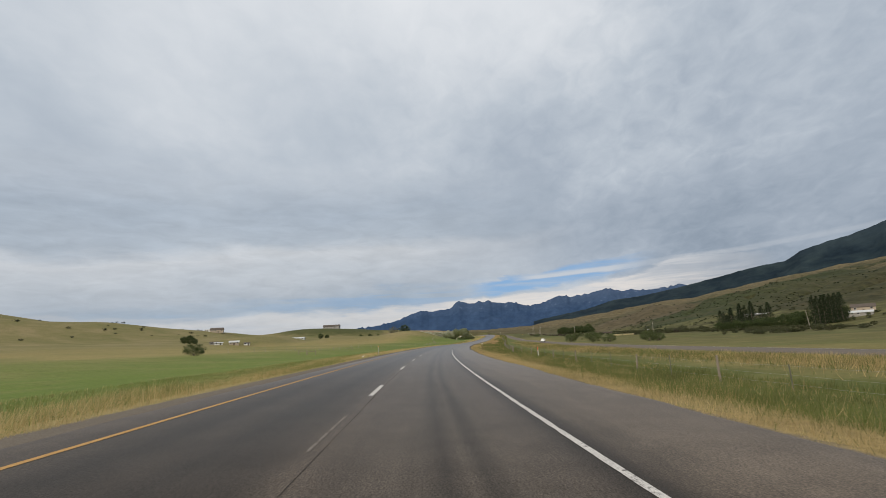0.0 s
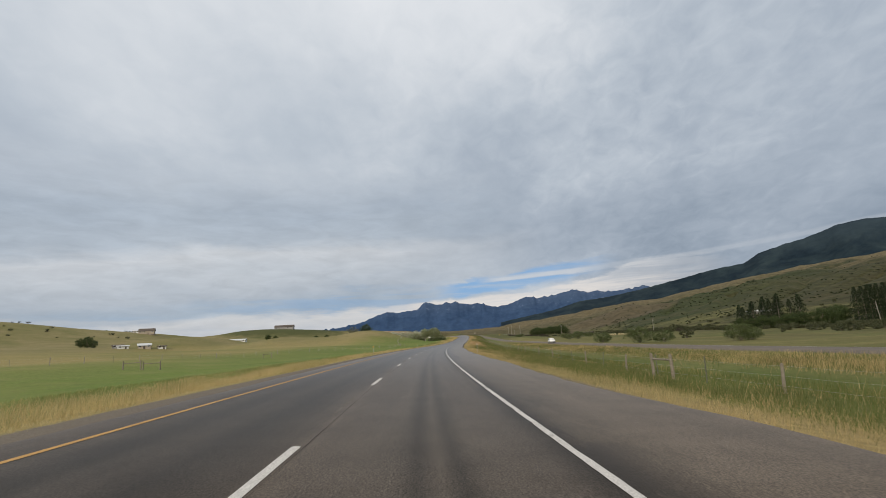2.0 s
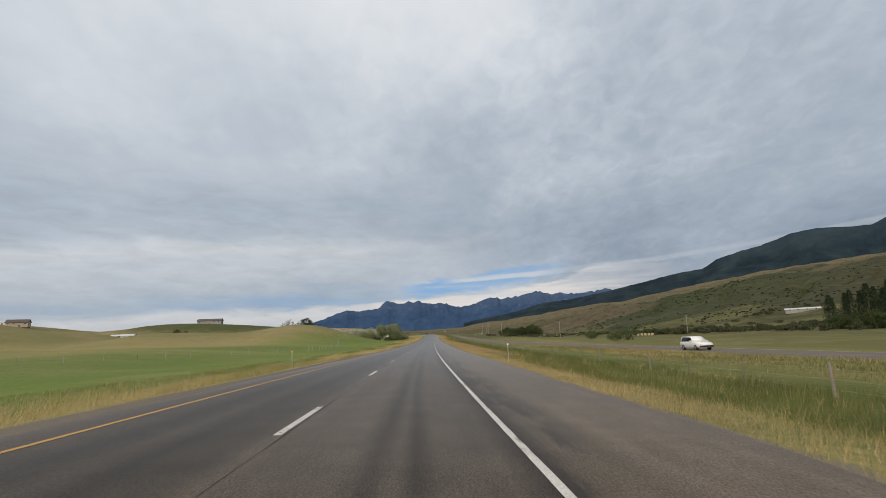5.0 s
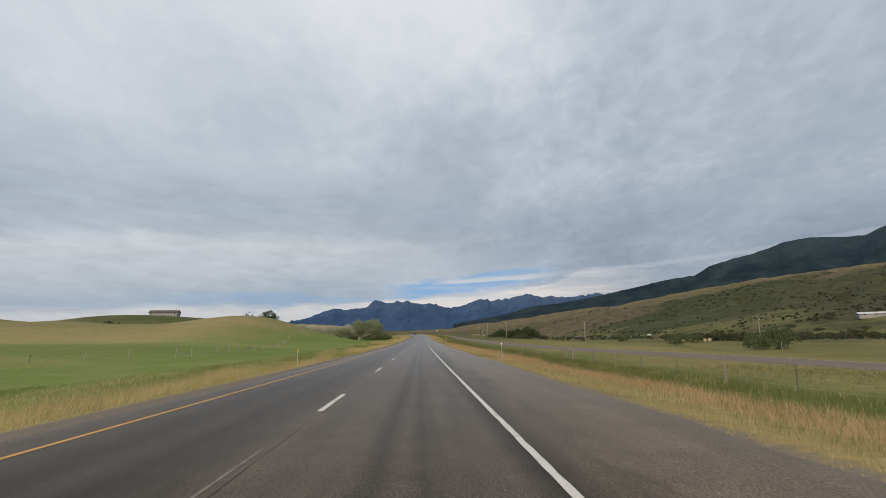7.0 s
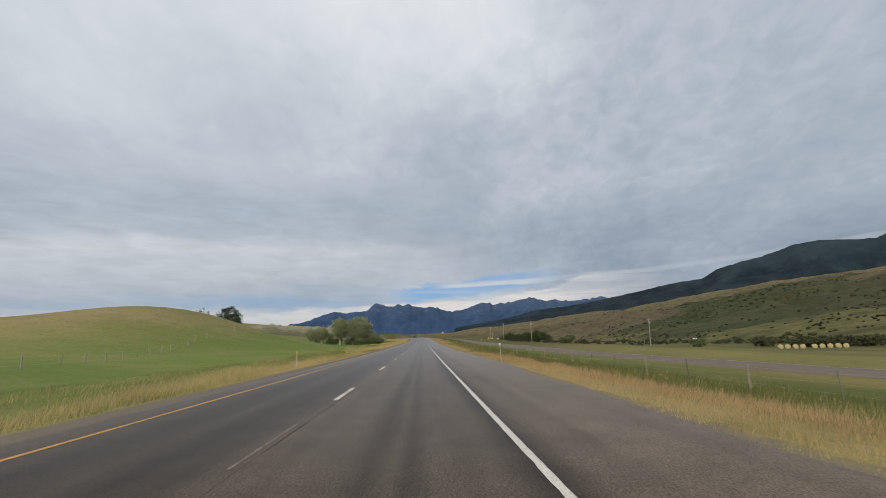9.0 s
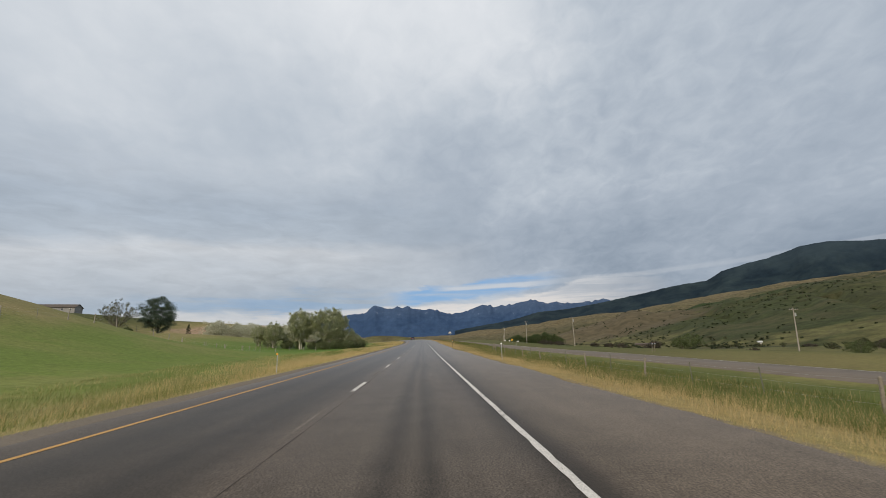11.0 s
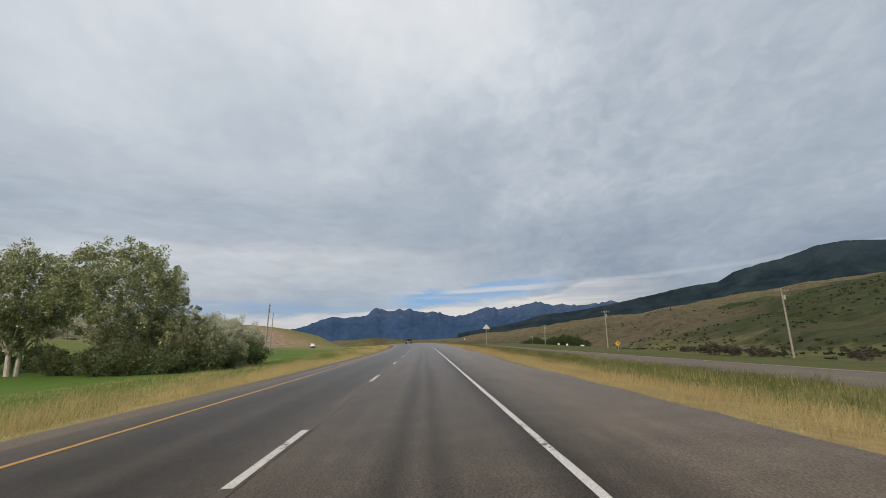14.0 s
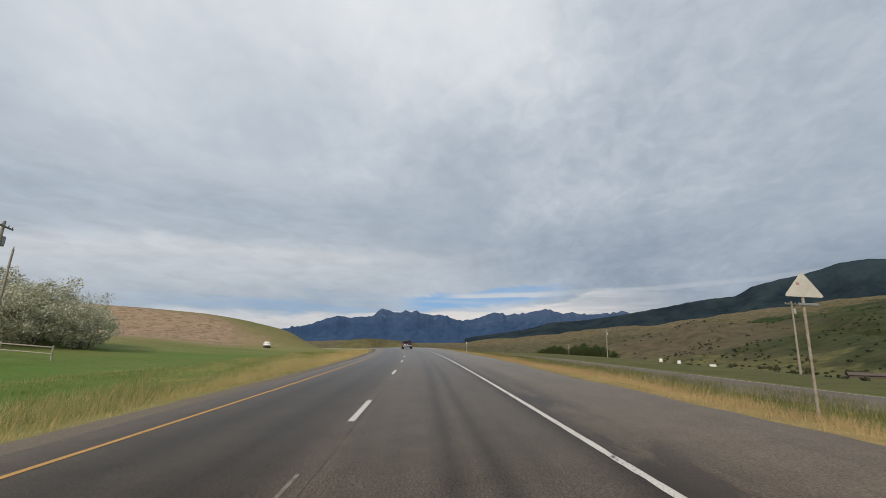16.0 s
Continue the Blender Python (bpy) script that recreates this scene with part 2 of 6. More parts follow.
def ground_z(x, y, slope=False):
    x, y = np.asarray(x, float), np.asarray(y, float)
    cx, cz, cb, ch = (np.interp(y, CY, a) for a in (CX, CZ, CB, CH))
    d = (x - cx) * np.cos(ch)
    ad = np.abs(d)
    # below the pavement, then shoulders and ditches
    z = cz - np.tan(cb) * np.clip(d, -8, 8) - 0.30 * (1 - smooth(0.0, 0.9, np.maximum(d - PAVE_R + .25, PAVE_L + .25 - d)))
    z = z - 0.05
    fl = front_lat(y)
    right = np.interp(d, [6, 9, 13, 17, 34, 48, 60, 900], [0, -.35, -1.05, -1.3, -1.4, -1.5, -1.9, -1.9])
    floor_z = np.interp(y, [0, 200, 470, 560, 730, 1000, 1600], [-2.3, -1.9, -1.6, -.6, 1.3, 4.0, 6.0])
    right = right + smooth(48, 105, d) * (floor_z - (cz - 1.9))
    right = right + np.interp(y, [150, 300, 400, 450, 520, 570, 700], [.15, -.05, .0, .32, .36, .22, .2]) * smooth(9, 4.6, np.abs(d - fl))
    left = np.interp(-d, LEFT_AT, LEFT_Z)
    z = z + np.where(d > 0, right, left)
    z = z + lumps(x, y) * smooth(14, 50, ad) * smooth(5, 10, np.abs(d - fl)) * .6
    # knolls and low hills left of the road
    for hx, hy, hh, rx, ry, pw in HILLS:
        z = z + hh * np.exp(-(((x - hx) / rx) ** 2 + ((y - hy) / ry) ** 2) ** pw) * smooth(11, 30, ad)
    # right: the valley floor, then the long grassy slope
    px, py = x + 14.5, y - 250.0
    r = np.hypot(px, py)
    az = np.degrees(np.arctan2(px, np.maximum(py, -1e9)))
    el = np.interp(az, FOOT_AZ, FOOT_EL)
    crest = 3050.0
    base = np.interp(az, [-60, -10, 5, 15, 25, 35, 50, 90], [900, 1400, 1300, 900, 480, 350, 250, 190])
    t = np.clip((r - base) / (crest - base), 0, 1.35) * np.where(py > 60, 1.0, smooth(60, 260, px))
    rise = np.where(t < 1, t ** .97, 1 - .9 * (t - 1))
    z = z + el * crest * np.clip(rise, 0, 1.2)
    rough = smooth(350, 900, r) * np.clip(t * 5, .1, 1)
    z = z + rough * (np.sin(x * .0085 + y * .0035) * 6 + np.sin(x * .017 - y * .019 + np.sin(y * .006) * 2) * 4 + np.sin(x * .037 + y * .041 + np.sin(x * .011) * 2) * 1.6 + np.sin(x * .083 - y * .067) * .5)
    # sharp draws running down the slope
    g1 = np.abs(np.sin(az * .42 + r * .0016 + np.sin(r * .008) * .5 + np.sin(az * .9) * .6))
    g2 = np.abs(np.sin(az * 1.15 - r * .0035 + np.sin(r * .013 + az) * .7))
    body = smooth(.03, .16, t) * (1 - smooth(.72, .98, t)) * np.where(az > 6, 1.0, 0.0)
    z = z + body * ((np.sqrt(g1) - .75) * 13 + (np.sqrt(g2) - .75) * 6)
    return (z, np.clip(t, 0, 1.2), az) if slope else z


def gz(x, y):
    return float(ground_z(x, y))


def place(s, lat):
    """Ground point beside the road."""
    p = road_pt(s, lat)
    return Vector((p.x, p.y, gz(p.x, p.y)))


# ---------------------------------------------------------------- materials
def material(name, rough=0.8, metal=0.0, spec=0.3):
    m = bpy.data.materials.new(name)
    m.use_nodes = True
    nt = m.node_tree
    b = nt.nodes["Principled BSDF"]
    b.inputs["Roughness"].default_value = rough
    b.inputs["Metallic"].default_value = metal
    b.inputs["Specular IOR Level"].default_value = spec
    return m, nt, b


def world_pos(nt):
    return nt.nodes.new("ShaderNodeNewGeometry").outputs["Position"]


def obj_pos(nt):
    return nt.nodes.new("ShaderNodeTexCoord").outputs["Object"]


def bump(nt, b, height, strength, dist):
    n = nt.nodes.new("ShaderNodeBump")
    n.inputs["Strength"].default_value = strength
    n.inputs["Distance"].default_value = dist
    nt.links.new(height, n.inputs["Height"])
    nt.links.new(n.outputs[0], b.inputs["Normal"])


def mottled(name, c1, c2, scale, rough=.8, metal=0.0, spec=.3, bump_s=.3, bump_d=.01, coords="object", c3=None):
    """Two colours mixed by coarse and fine noise, with fine relief."""
    m, nt, b = material(name, rough, metal, spec)
    v = obj_pos(nt) if coords == "object" else world_pos(nt)
    n1 = noise_tex(nt, v, scale, 4, .6)
    n2 = noise_tex(nt, v, scale * 7, 3, .6)
    f = ramp(nt, math_node(nt, "ADD", math_node(nt, "MULTIPLY", n1, .65), math_node(nt, "MULTIPLY", n2, .35)), [(.36, 0.), (.64, 1.)])
    col = mix_rgb(nt, f, c1, c2)
    if c3:
        n3 = noise_tex(nt, v, scale * .23, 3, .5)
        col = mix_rgb(nt, ramp(nt, n3, [(.5, 0.), (.68, 1.)]), col, c3)
    nt.links.new(col, b.inputs["Base Color"])
    if bump_s:
        bump(nt, b, n2, bump_s, bump_d)
    return m


def uv_pos(nt):
    return nt.nodes.new("ShaderNodeUVMap").outputs[0]


def make_asphalt():
    m, nt, b = material("asphalt", .62, 0, .38)
    uv = uv_pos(nt)
    sep = nt.nodes.new("ShaderNodeSeparateXYZ")
    nt.links.new(uv, sep.inputs[0])
    lat = sep.outputs[0]
    long_map = nt.nodes.new("ShaderNodeMapping")
    long_map.inputs["Scale"].default_value = (1.0, 0.045, 1.0)
    nt.links.new(uv, long_map.inputs["Vector"])
    wob = noise_tex(nt, long_map.outputs[0], .55, 3, .55)
    latw = math_node(nt, "ADD", lat, math_node(nt, "MULTIPLY", math_node(nt, "SUBTRACT", wob, .5), .55))
    fac = math_node(nt, "MULTIPLY_ADD", latw, 1 / 12.0, 5.0 / 12.0)      # -5..7 m to 0..1
    P = lambda v: (v + 5.0) / 12.0
    worn, dark, mid = (.115, .096, .079), (.042, .0365, .0315), (.068, .0575, .0485)
    base = ramp(nt, fac, [(P(-4.3), (.100, .080, .062)), (P(-3.5), (.082, .068, .055)), (P(-2.9), mid), (P(-2.3), dark), (P(-1.6), mid), (P(-1.1), dark), (P(-.4), mid),
                          (P(.1), worn), (P(.5), (.100, .085, .072)), (P(1.25), (.110, .095, .081)), (P(1.55), (.060, .052, .045)), (P(1.8), (.106, .091, .077)),
                          (P(1.98), (.063, .055, .047)), (P(2.25), (.107, .092, .078)), (P(2.9), (.103, .088, .075)), (P(3.3), dark), (P(3.75), (.112, .094, .076)), (P(4.6), (.153, .128, .103)), (P(6.2), (.150, .125, .100))])
    n1 = noise_tex(nt, uv, 1.1, 5, .65)
    n2 = noise_tex(nt, uv, 44, 2, .75)
    n4 = noise_tex(nt, uv, 7, 4, .6)
    n3 = noise_tex(nt, long_map.outputs[0], 2.2, 4, .6)
    col = mix_rgb(nt, 1.0, base, ramp(nt, n1, [(.25, .80), (.75, 1.22)]), "MULTIPLY")
    col = mix_rgb(nt, 1.0, col, ramp(nt, n3, [(.28, .86), (.72, 1.15)]), "MULTIPLY")
    col = mix_rgb(nt, 1.0, col, ramp(nt, n2, [(.38, .42), (.62, 1.60)]), "MULTIPLY")
    col = mix_rgb(nt, 1.0, col, ramp(nt, n4, [(.3, .92), (.7, 1.09)]), "MULTIPLY")
    col = mix_rgb(nt, 1.0, col, ramp(nt, noise_tex(nt, uv, 19, 3, .7), [(.3, .80), (.7, 1.22)]), "MULTIPLY")
    col = mix_rgb(nt, 1.0, col, (.79, .760, .722), "MULTIPLY")
    # dark sealed patches beside the edge line
    band = ramp(nt, math_node(nt, "MULTIPLY_ADD", lat, 1 / 12.0, 5.0 / 12.0), [(P(3.36), 0.), (P(3.46), 1.), (P(3.9), .85), (P(4.5), 0.)])
    pm = nt.nodes.new("ShaderNodeMapping")
    pm.inputs["Scale"].default_value = (1.0, 0.22, 1.0)
    nt.links.new(uv, pm.inputs["Vector"])
    blot = ramp(nt, noise_tex(nt, pm.outputs[0], 1.0, 6, .72), [(.47, 0.), (.51, 1.)])
    reach = ramp(nt, noise_tex(nt, long_map.outputs[0], .5, 2, .5), [(.44, 0.), (.54, 1.)])
    col = mix_rgb(nt, math_node(nt, "MULTIPLY", math_node(nt, "MULTIPLY", band, blot), math_node(nt, "MULTIPLY", reach, .75)), col, (.034, .029, .025))
    nt.links.new(col, b.inputs["Base Color"])
    lw = nt.nodes.new("ShaderNodeLayerWeight")
    nt.links.new(ramp(nt, lw.outputs["Facing"], [(.74, .16), (.92, .36), (.97, .85), (.99, 1.0)]), b.inputs["Specular IOR Level"])
    nt.links.new(ramp(nt, lw.outputs["Facing"], [(.74, .72), (.95, .55), (.985, .42)]), b.inputs["Roughness"])
    bump(nt, b, n2, .4, .010)
    return m


def make_ground():
    m, nt, b = material("grassland", .95, 0, .1)
    uv = uv_pos(nt)
    sep = nt.nodes.new("ShaderNodeSeparateXYZ")
    nt.links.new(uv, sep.inputs[0])
    d, y = sep.outputs[0], sep.outputs[1]
    suv_map = nt.nodes.new("ShaderNodeUVMap")
    suv_map.uv_map = "Slope"
    ssep = nt.nodes.new("ShaderNodeSeparateXYZ")
    nt.links.new(suv_map.outputs[0], ssep.inputs[0])
    up, az = ssep.outputs[0], ssep.outputs[1]
    pos = world_pos(nt)
    psep = nt.nodes.new("ShaderNodeSeparateXYZ")
    nt.links.new(pos, psep.inputs[0])
    n_big = noise_tex(nt, pos, .012, 4, .55, .6)
    n_mid = noise_tex(nt, pos, .075, 5, .6, .4)
    n_sm = noise_tex(nt, pos, .38, 4, .65, .3)
    n_fin = noise_tex(nt, pos, 2.2, 4, .7)
    lmap = nt.nodes.new("ShaderNodeMapping")
    lmap.inputs["Scale"].default_value = (1.0, .12, 1.0)
    nt.links.new(uv, lmap.inputs["Vector"])
    n_lane = noise_tex(nt, lmap.outputs[0], .14, 4, .6)
    wob = math_node(nt, "MULTIPLY", math_node(nt, "SUBTRACT", n_lane, .5), 10.0)
    # the waver of the bands dies out towards the pavement
    wob = math_node(nt, "MULTIPLY", wob, ramp(nt, math_node(nt, "MULTIPLY", math_node(nt, "ABSOLUTE", d), 1 / 40.), [(.16, .12), (.6, 1.)]))
    dw = math_node(nt, "ADD", d, wob)
    D = lambda v: (v + 80.) / 160.
    near = ramp(nt, math_node(nt, "MULTIPLY_ADD", dw, 1 / 160., .5),
                [(D(-78), (.25, .205, .086)), (D(-62), (.175, .185, .058)), (D(-46), (.140, .172, .046)), (D(-24), (.122, .168, .036)), (D(-15), (.145, .175, .045)), (D(-11), (.205, .185, .068)), (D(-7), (.27, .215, .088)), (D(0), (.22, .175, .09)),
                 (D(8), (.285, .212, .094)), (D(10.5), (.235, .185, .070)), (D(13.5), (.110, .116, .036)), (D(21), (.088, .102, .030)), (D(27), (.160, .136, .052)), (D(34), (.180, .148, .062)), (D(44), (.190, .158, .064)), (D(52), (.118, .114, .040)), (D(78), (.122, .112, .044))])
    near = mix_rgb(nt, math_node(nt, "MULTIPLY", ramp(nt, n_mid, [(.46, 0.), (.64, 1.)]), .42), near, (.235, .205, .085))
    near = mix_rgb(nt, math_node(nt, "MULTIPLY", ramp(nt, n_big, [(.46, 0.), (.60, 1.)]), .42), near, (.085, .125, .030))
    near = mix_rgb(nt, math_node(nt, "MULTIPLY", ramp(nt, n_sm, [(.52, 0.), (.68, 1.)]), .30), near, (.075, .098, .026))
    # irrigated hay field, deep green
    lush = math_node(nt, "MULTIPLY", ramp(nt, math_node(nt, "MULTIPLY", y, 1 / 1000.), [(.46, 0.), (.52, 1.), (.63, 1.), (.70, 0.)]), ramp(nt, math_node(nt, "MULTIPLY_ADD", dw, 1 / 160., .5), [(.0, .6), (.30, .85), (.40, .85), (.435, 0.)]))
    near = mix_rgb(nt, lush, near, mix_rgb(nt, n_mid, (.066, .130, .022), (.098, .160, .032)))
    # green strip beyond the frontage road
    strip_r = math_node(nt, "MULTIPLY", ramp(nt, math_node(nt, "MULTIPLY", y, 1 / 1000.), [(.40, 0.), (.47, 1.), (.66, 1.), (.74, 0.)]), ramp(nt, math_node(nt, "MULTIPLY_ADD", dw, 1 / 160., .5), [(D(27), 0.), (D(31), .8), (D(56), .75), (D(70), .3)]))
    near = mix_rgb(nt, strip_r, near, mix_rgb(nt, ramp(nt, n_sm, [(.35, 0.), (.65, 1.)]), (.044, .058, .019), (.084, .088, .031)))
    # the long slope: green below, dry and tan towards the crest
    h1 = noise_tex(nt, pos, .0042, 5, .55, .9)
    h2 = noise_tex(nt, pos, .019, 5, .62, .6)
    lift = math_node(nt, "ADD", up, math_node(nt, "ADD", math_node(nt, "MULTIPLY", math_node(nt, "SUBTRACT", h1, .5), .55), math_node(nt, "MULTIPLY", math_node(nt, "SUBTRACT", h2, .5), .22)))
    green = ramp(nt, az, [(.13, (.112, .094, .052)), (.20, (.086, .075, .040)), (.26, (.021, .038, .011)), (.36, (.022, .039, .011)), (.44, (.036, .041, .018)), (.55, (.040, .038, .019))])
    hill = mix_rgb(nt, ramp(nt, lift, [(.17, 0.), (.36, 1.)], True), mix_rgb(nt, .45, green, (.055, .054, .024)), green)
    hill = mix_rgb(nt, ramp(nt, lift, [(.40, 0.), (.50, .8), (.70, 1.)], True), hill, mix_rgb(nt, n_mid, (.104, .083, .045), (.150, .120, .067)))
    hill = mix_rgb(nt, ramp(nt, lift, [(-.06, .9), (.05, 0.)], True), hill, (.105, .100, .040))
    hill = mix_rgb(nt, 1.0, hill, ramp(nt, n_mid, [(.34, .62), (.66, 1.32)]), "MULTIPLY")
    hill = mix_rgb(nt, math_node(nt, "MULTIPLY", ramp(nt, h2, [(.52, 0.), (.64, 1.)]), .34), hill, (.092, .076, .043))
    hill = mix_rgb(nt, 1.0, hill, ramp(nt, n_sm, [(.34, .82), (.66, 1.18)]), "MULTIPLY")
    scrub = math_node(nt, "MULTIPLY", ramp(nt, noise_tex(nt, pos, .10, 5, .72), [(.56, 0.), (.62, 1.)]), ramp(nt, lift, [(.0, .3), (.12, .9), (.52, .75), (.75, .1)]))
    hill = mix_rgb(nt, scrub, hill, (.024, .030, .012))
    # knolls and dry hills west of the road
    knoll = ramp(nt, math_node(nt, "ADD", h2, math_node(nt, "MULTIPLY", n_mid, .5)), [(.55, (.140, .135, .052)), (.75, (.185, .162, .072)), (.92, (.235, .192, .098))])
    knoll = mix_rgb(nt, math_node(nt, "MULTIPLY", ramp(nt, n_sm, [(.50, 0.), (.64, 1.)]), .35), knoll, (.105, .115, .042))
    lft = ramp(nt, math_node(nt, "MULTIPLY_ADD", d, 1 / 100., .5), [(.42, 1.), (.5, 0.)])
    hill = mix_rgb(nt, lft, hill, knoll)
    high = math_node(nt, "ADD", psep.outputs[2], math_node(nt, "MULTIPLY", math_node(nt, "SUBTRACT", n_mid, .5), 7.0))
    far = ramp(nt, math_node(nt, "MULTIPLY", high, 1 / 40.), [(.10, 0.), (.24, 1.)])
    far = math_node(nt, "MULTIPLY", far, math_node(nt, "GREATER_THAN", math_node(nt, "ABSOLUTE", d), 16.0))
    side = ramp(nt, math_node(nt, "MULTIPLY_ADD", d, 1 / 1600., .5), [(.30, 1.), (.42, 0.), (.545, 0.), (.60, 1.)])
    col = mix_rgb(nt, math_node(nt, "MAXIMUM", math_node(nt, "MULTIPLY", far, .95), math_node(nt, "MULTIPLY", side, .95)), near, hill)
    col = mix_rgb(nt, 1.0, col, ramp(nt, n_fin, [(.28, .76), (.72, 1.24)]), "MULTIPLY")

    def spot(centre, size, inner, outer, wave, colour, amount, stretch=(1., 1., 1.)):
        """A stain of its own colour round one place."""
        mp = nt.nodes.new("ShaderNodeMapping")
        mp.inputs["Scale"].default_value = stretch
        nt.links.new(pos, mp.inputs["Vector"])
        v = nt.nodes.new("ShaderNodeVectorMath")
        v.operation = "DISTANCE"
        nt.links.new(mp.outputs[0], v.inputs[0])
        v.inputs[1].default_value = tuple(a * q for a, q in zip(centre, stretch))
        f = ramp(nt, math_node(nt, "ADD", math_node(nt, "MULTIPLY", v.outputs["Value"], 1 / size), math_node(nt, "MULTIPLY", math_node(nt, "SUBTRACT", n_mid, .5), wave)), [(inner, amount), (outer, 0.)], True)
        return f, mix_rgb(nt, f, col, colour)

    # darker green on the flat-topped hill, brown knob below the far slope
    _, col = spot((-262, 740, 24.0), 110., .6, .95, .3, mix_rgb(nt, n_mid, (.044, .056, .020), (.082, .086, .034)), .95)
    _, col = spot((330, 1200, 50.0), 190., .55, .9, .6, mix_rgb(nt, ramp(nt, n_mid, [(.35, 0.), (.65, 1.)]), (.070, .058, .036), (.115, .092, .058)), .85)
    # bare pink-brown soil on the cut bank, dotted with sage
    soil, col = spot((-118, 716, 13.0), 30., .55, .85, .9, mix_rgb(nt, ramp(nt, n_sm, [(.3, 0.), (.7, 1.)]), (.22, .145, .105), (.36, .26, .19)), .85, (.42, .8, 1.))
    sage = math_node(nt, "MULTIPLY", ramp(nt, noise_tex(nt, pos, .45, 5, .7), [(.53, 0.), (.60, 1.)]), soil)
    col = mix_rgb(nt, math_node(nt, "MULTIPLY", sage, .7), col, (.095, .090, .045))
    # gravel beside the pavement
    edge = math_node(nt, "MAXIMUM", math_node(nt, "SUBTRACT", d, PAVE_R), math_node(nt, "SUBTRACT", PAVE_L, d))
    edge = math_node(nt, "SUBTRACT", edge, math_node(nt, "MULTIPLY", math_node(nt, "LESS_THAN", d, 0.0), .55))
    grav = ramp(nt, math_node(nt, "ADD", edge, math_node(nt, "MULTIPLY", math_node(nt, "SUBTRACT", n_fin, .5), 1.0)), [(.40, 1.), (.8, 0.)])
    gcol = mix_rgb(nt, ramp(nt, noise_tex(nt, pos, 34, 3, .7), [(.3, 0.), (.7, 1.)]), (.125, .106, .084), (.195, .168, .136))
    col = mix_rgb(nt, grav, col, gcol)
    nt.links.new(col, b.inputs["Base Color"])
    bump(nt, b, math_node(nt, "ADD", math_node(nt, "MULTIPLY", n_fin, .25), n_sm), .5, .22)
    return m


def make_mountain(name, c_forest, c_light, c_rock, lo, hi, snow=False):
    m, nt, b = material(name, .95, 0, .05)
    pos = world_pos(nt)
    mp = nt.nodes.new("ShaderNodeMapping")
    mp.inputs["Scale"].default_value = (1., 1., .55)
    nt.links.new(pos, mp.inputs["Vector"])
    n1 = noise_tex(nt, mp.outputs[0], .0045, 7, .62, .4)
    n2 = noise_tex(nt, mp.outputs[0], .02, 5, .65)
    # the tones passed in already hold the blue haze of distance
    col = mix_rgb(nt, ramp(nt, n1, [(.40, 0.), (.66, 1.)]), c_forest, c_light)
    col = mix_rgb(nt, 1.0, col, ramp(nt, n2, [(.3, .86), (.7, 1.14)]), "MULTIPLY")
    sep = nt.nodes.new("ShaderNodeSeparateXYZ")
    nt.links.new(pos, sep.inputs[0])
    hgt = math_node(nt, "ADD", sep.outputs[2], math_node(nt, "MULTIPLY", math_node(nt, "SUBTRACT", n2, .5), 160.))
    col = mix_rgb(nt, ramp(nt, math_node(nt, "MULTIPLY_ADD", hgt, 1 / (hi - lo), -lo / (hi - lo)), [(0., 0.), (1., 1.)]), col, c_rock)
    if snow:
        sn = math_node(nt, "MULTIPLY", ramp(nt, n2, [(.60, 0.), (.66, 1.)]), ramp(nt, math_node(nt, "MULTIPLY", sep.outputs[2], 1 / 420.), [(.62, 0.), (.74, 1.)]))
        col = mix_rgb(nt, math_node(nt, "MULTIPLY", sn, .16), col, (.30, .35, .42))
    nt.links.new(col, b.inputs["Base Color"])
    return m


ASPHALT = make_asphalt()
GROUND = make_ground()
def road_paint(name, c1, c2, chip, amount):
    """Traffic paint over asphalt: mottled, with sharp-edged chips worn through to the dark stone."""
    m, nt, b = material(name, .7, 0, .3)
    v = world_pos(nt)
    col = mix_rgb(nt, noise_tex(nt, v, 2.4, 4, .6), c1, c2)
    col = mix_rgb(nt, 1.0, col, ramp(nt, noise_tex(nt, v, 46, 2, .7), [(.36, .70), (.60, 1.1)]), "MULTIPLY")
    worn = math_node(nt, "ADD", math_node(nt, "MULTIPLY", noise_tex(nt, v, 9, 5, .75), .6), math_node(nt, "MULTIPLY", noise_tex(nt, v, .45, 3, .5), .4))
    col = mix_rgb(nt, ramp(nt, worn, [(amount, 0.), (amount + .018, .9)]), col, chip)
    nt.links.new(col, b.inputs["Base Color"])
    bump(nt, b, worn, .3, .006)
    return m


WHITE_PAINT = road_paint("white_road_paint", (.66, .64, .60), (.46, .44, .41), (.085, .075, .065), .575)
YELLOW_PAINT = road_paint("yellow_road_paint", (.52, .30, .085), (.40, .225, .07), (.12, .085, .050), .60)
FRONT_ASPHALT = mottled("faded_asphalt", (.155, .130, .105), (.115, .096, .078), .5, .9, 0, .3, .4, .01, "world", (.135, .113, .09))
GHOST_PAINT = mottled("worn_grey_paint", (.24, .215, .185), (.085, .073, .062), 5.0, .85, 0, .2, .3, .006, "world")
TAR = mottled("dark_joint", (.030, .027, .024), (.048, .042, .036), 4, .9, 0, .2, .2, .005, "world")
# backdrop ranges: aerial haze is painted into the forest and rock colours
FAR_ROCK = make_mountain("far_haze_tinted_forest_and_rock", (.026, .052, .110), (.038, .070, .138), (.062, .094, .160), 250, 480, True)
DARK_FOREST = make_mountain("dark_haze_tinted_conifers", (.010, .019, .028), (.027, .042, .048), (.030, .046, .060), 450, 760)


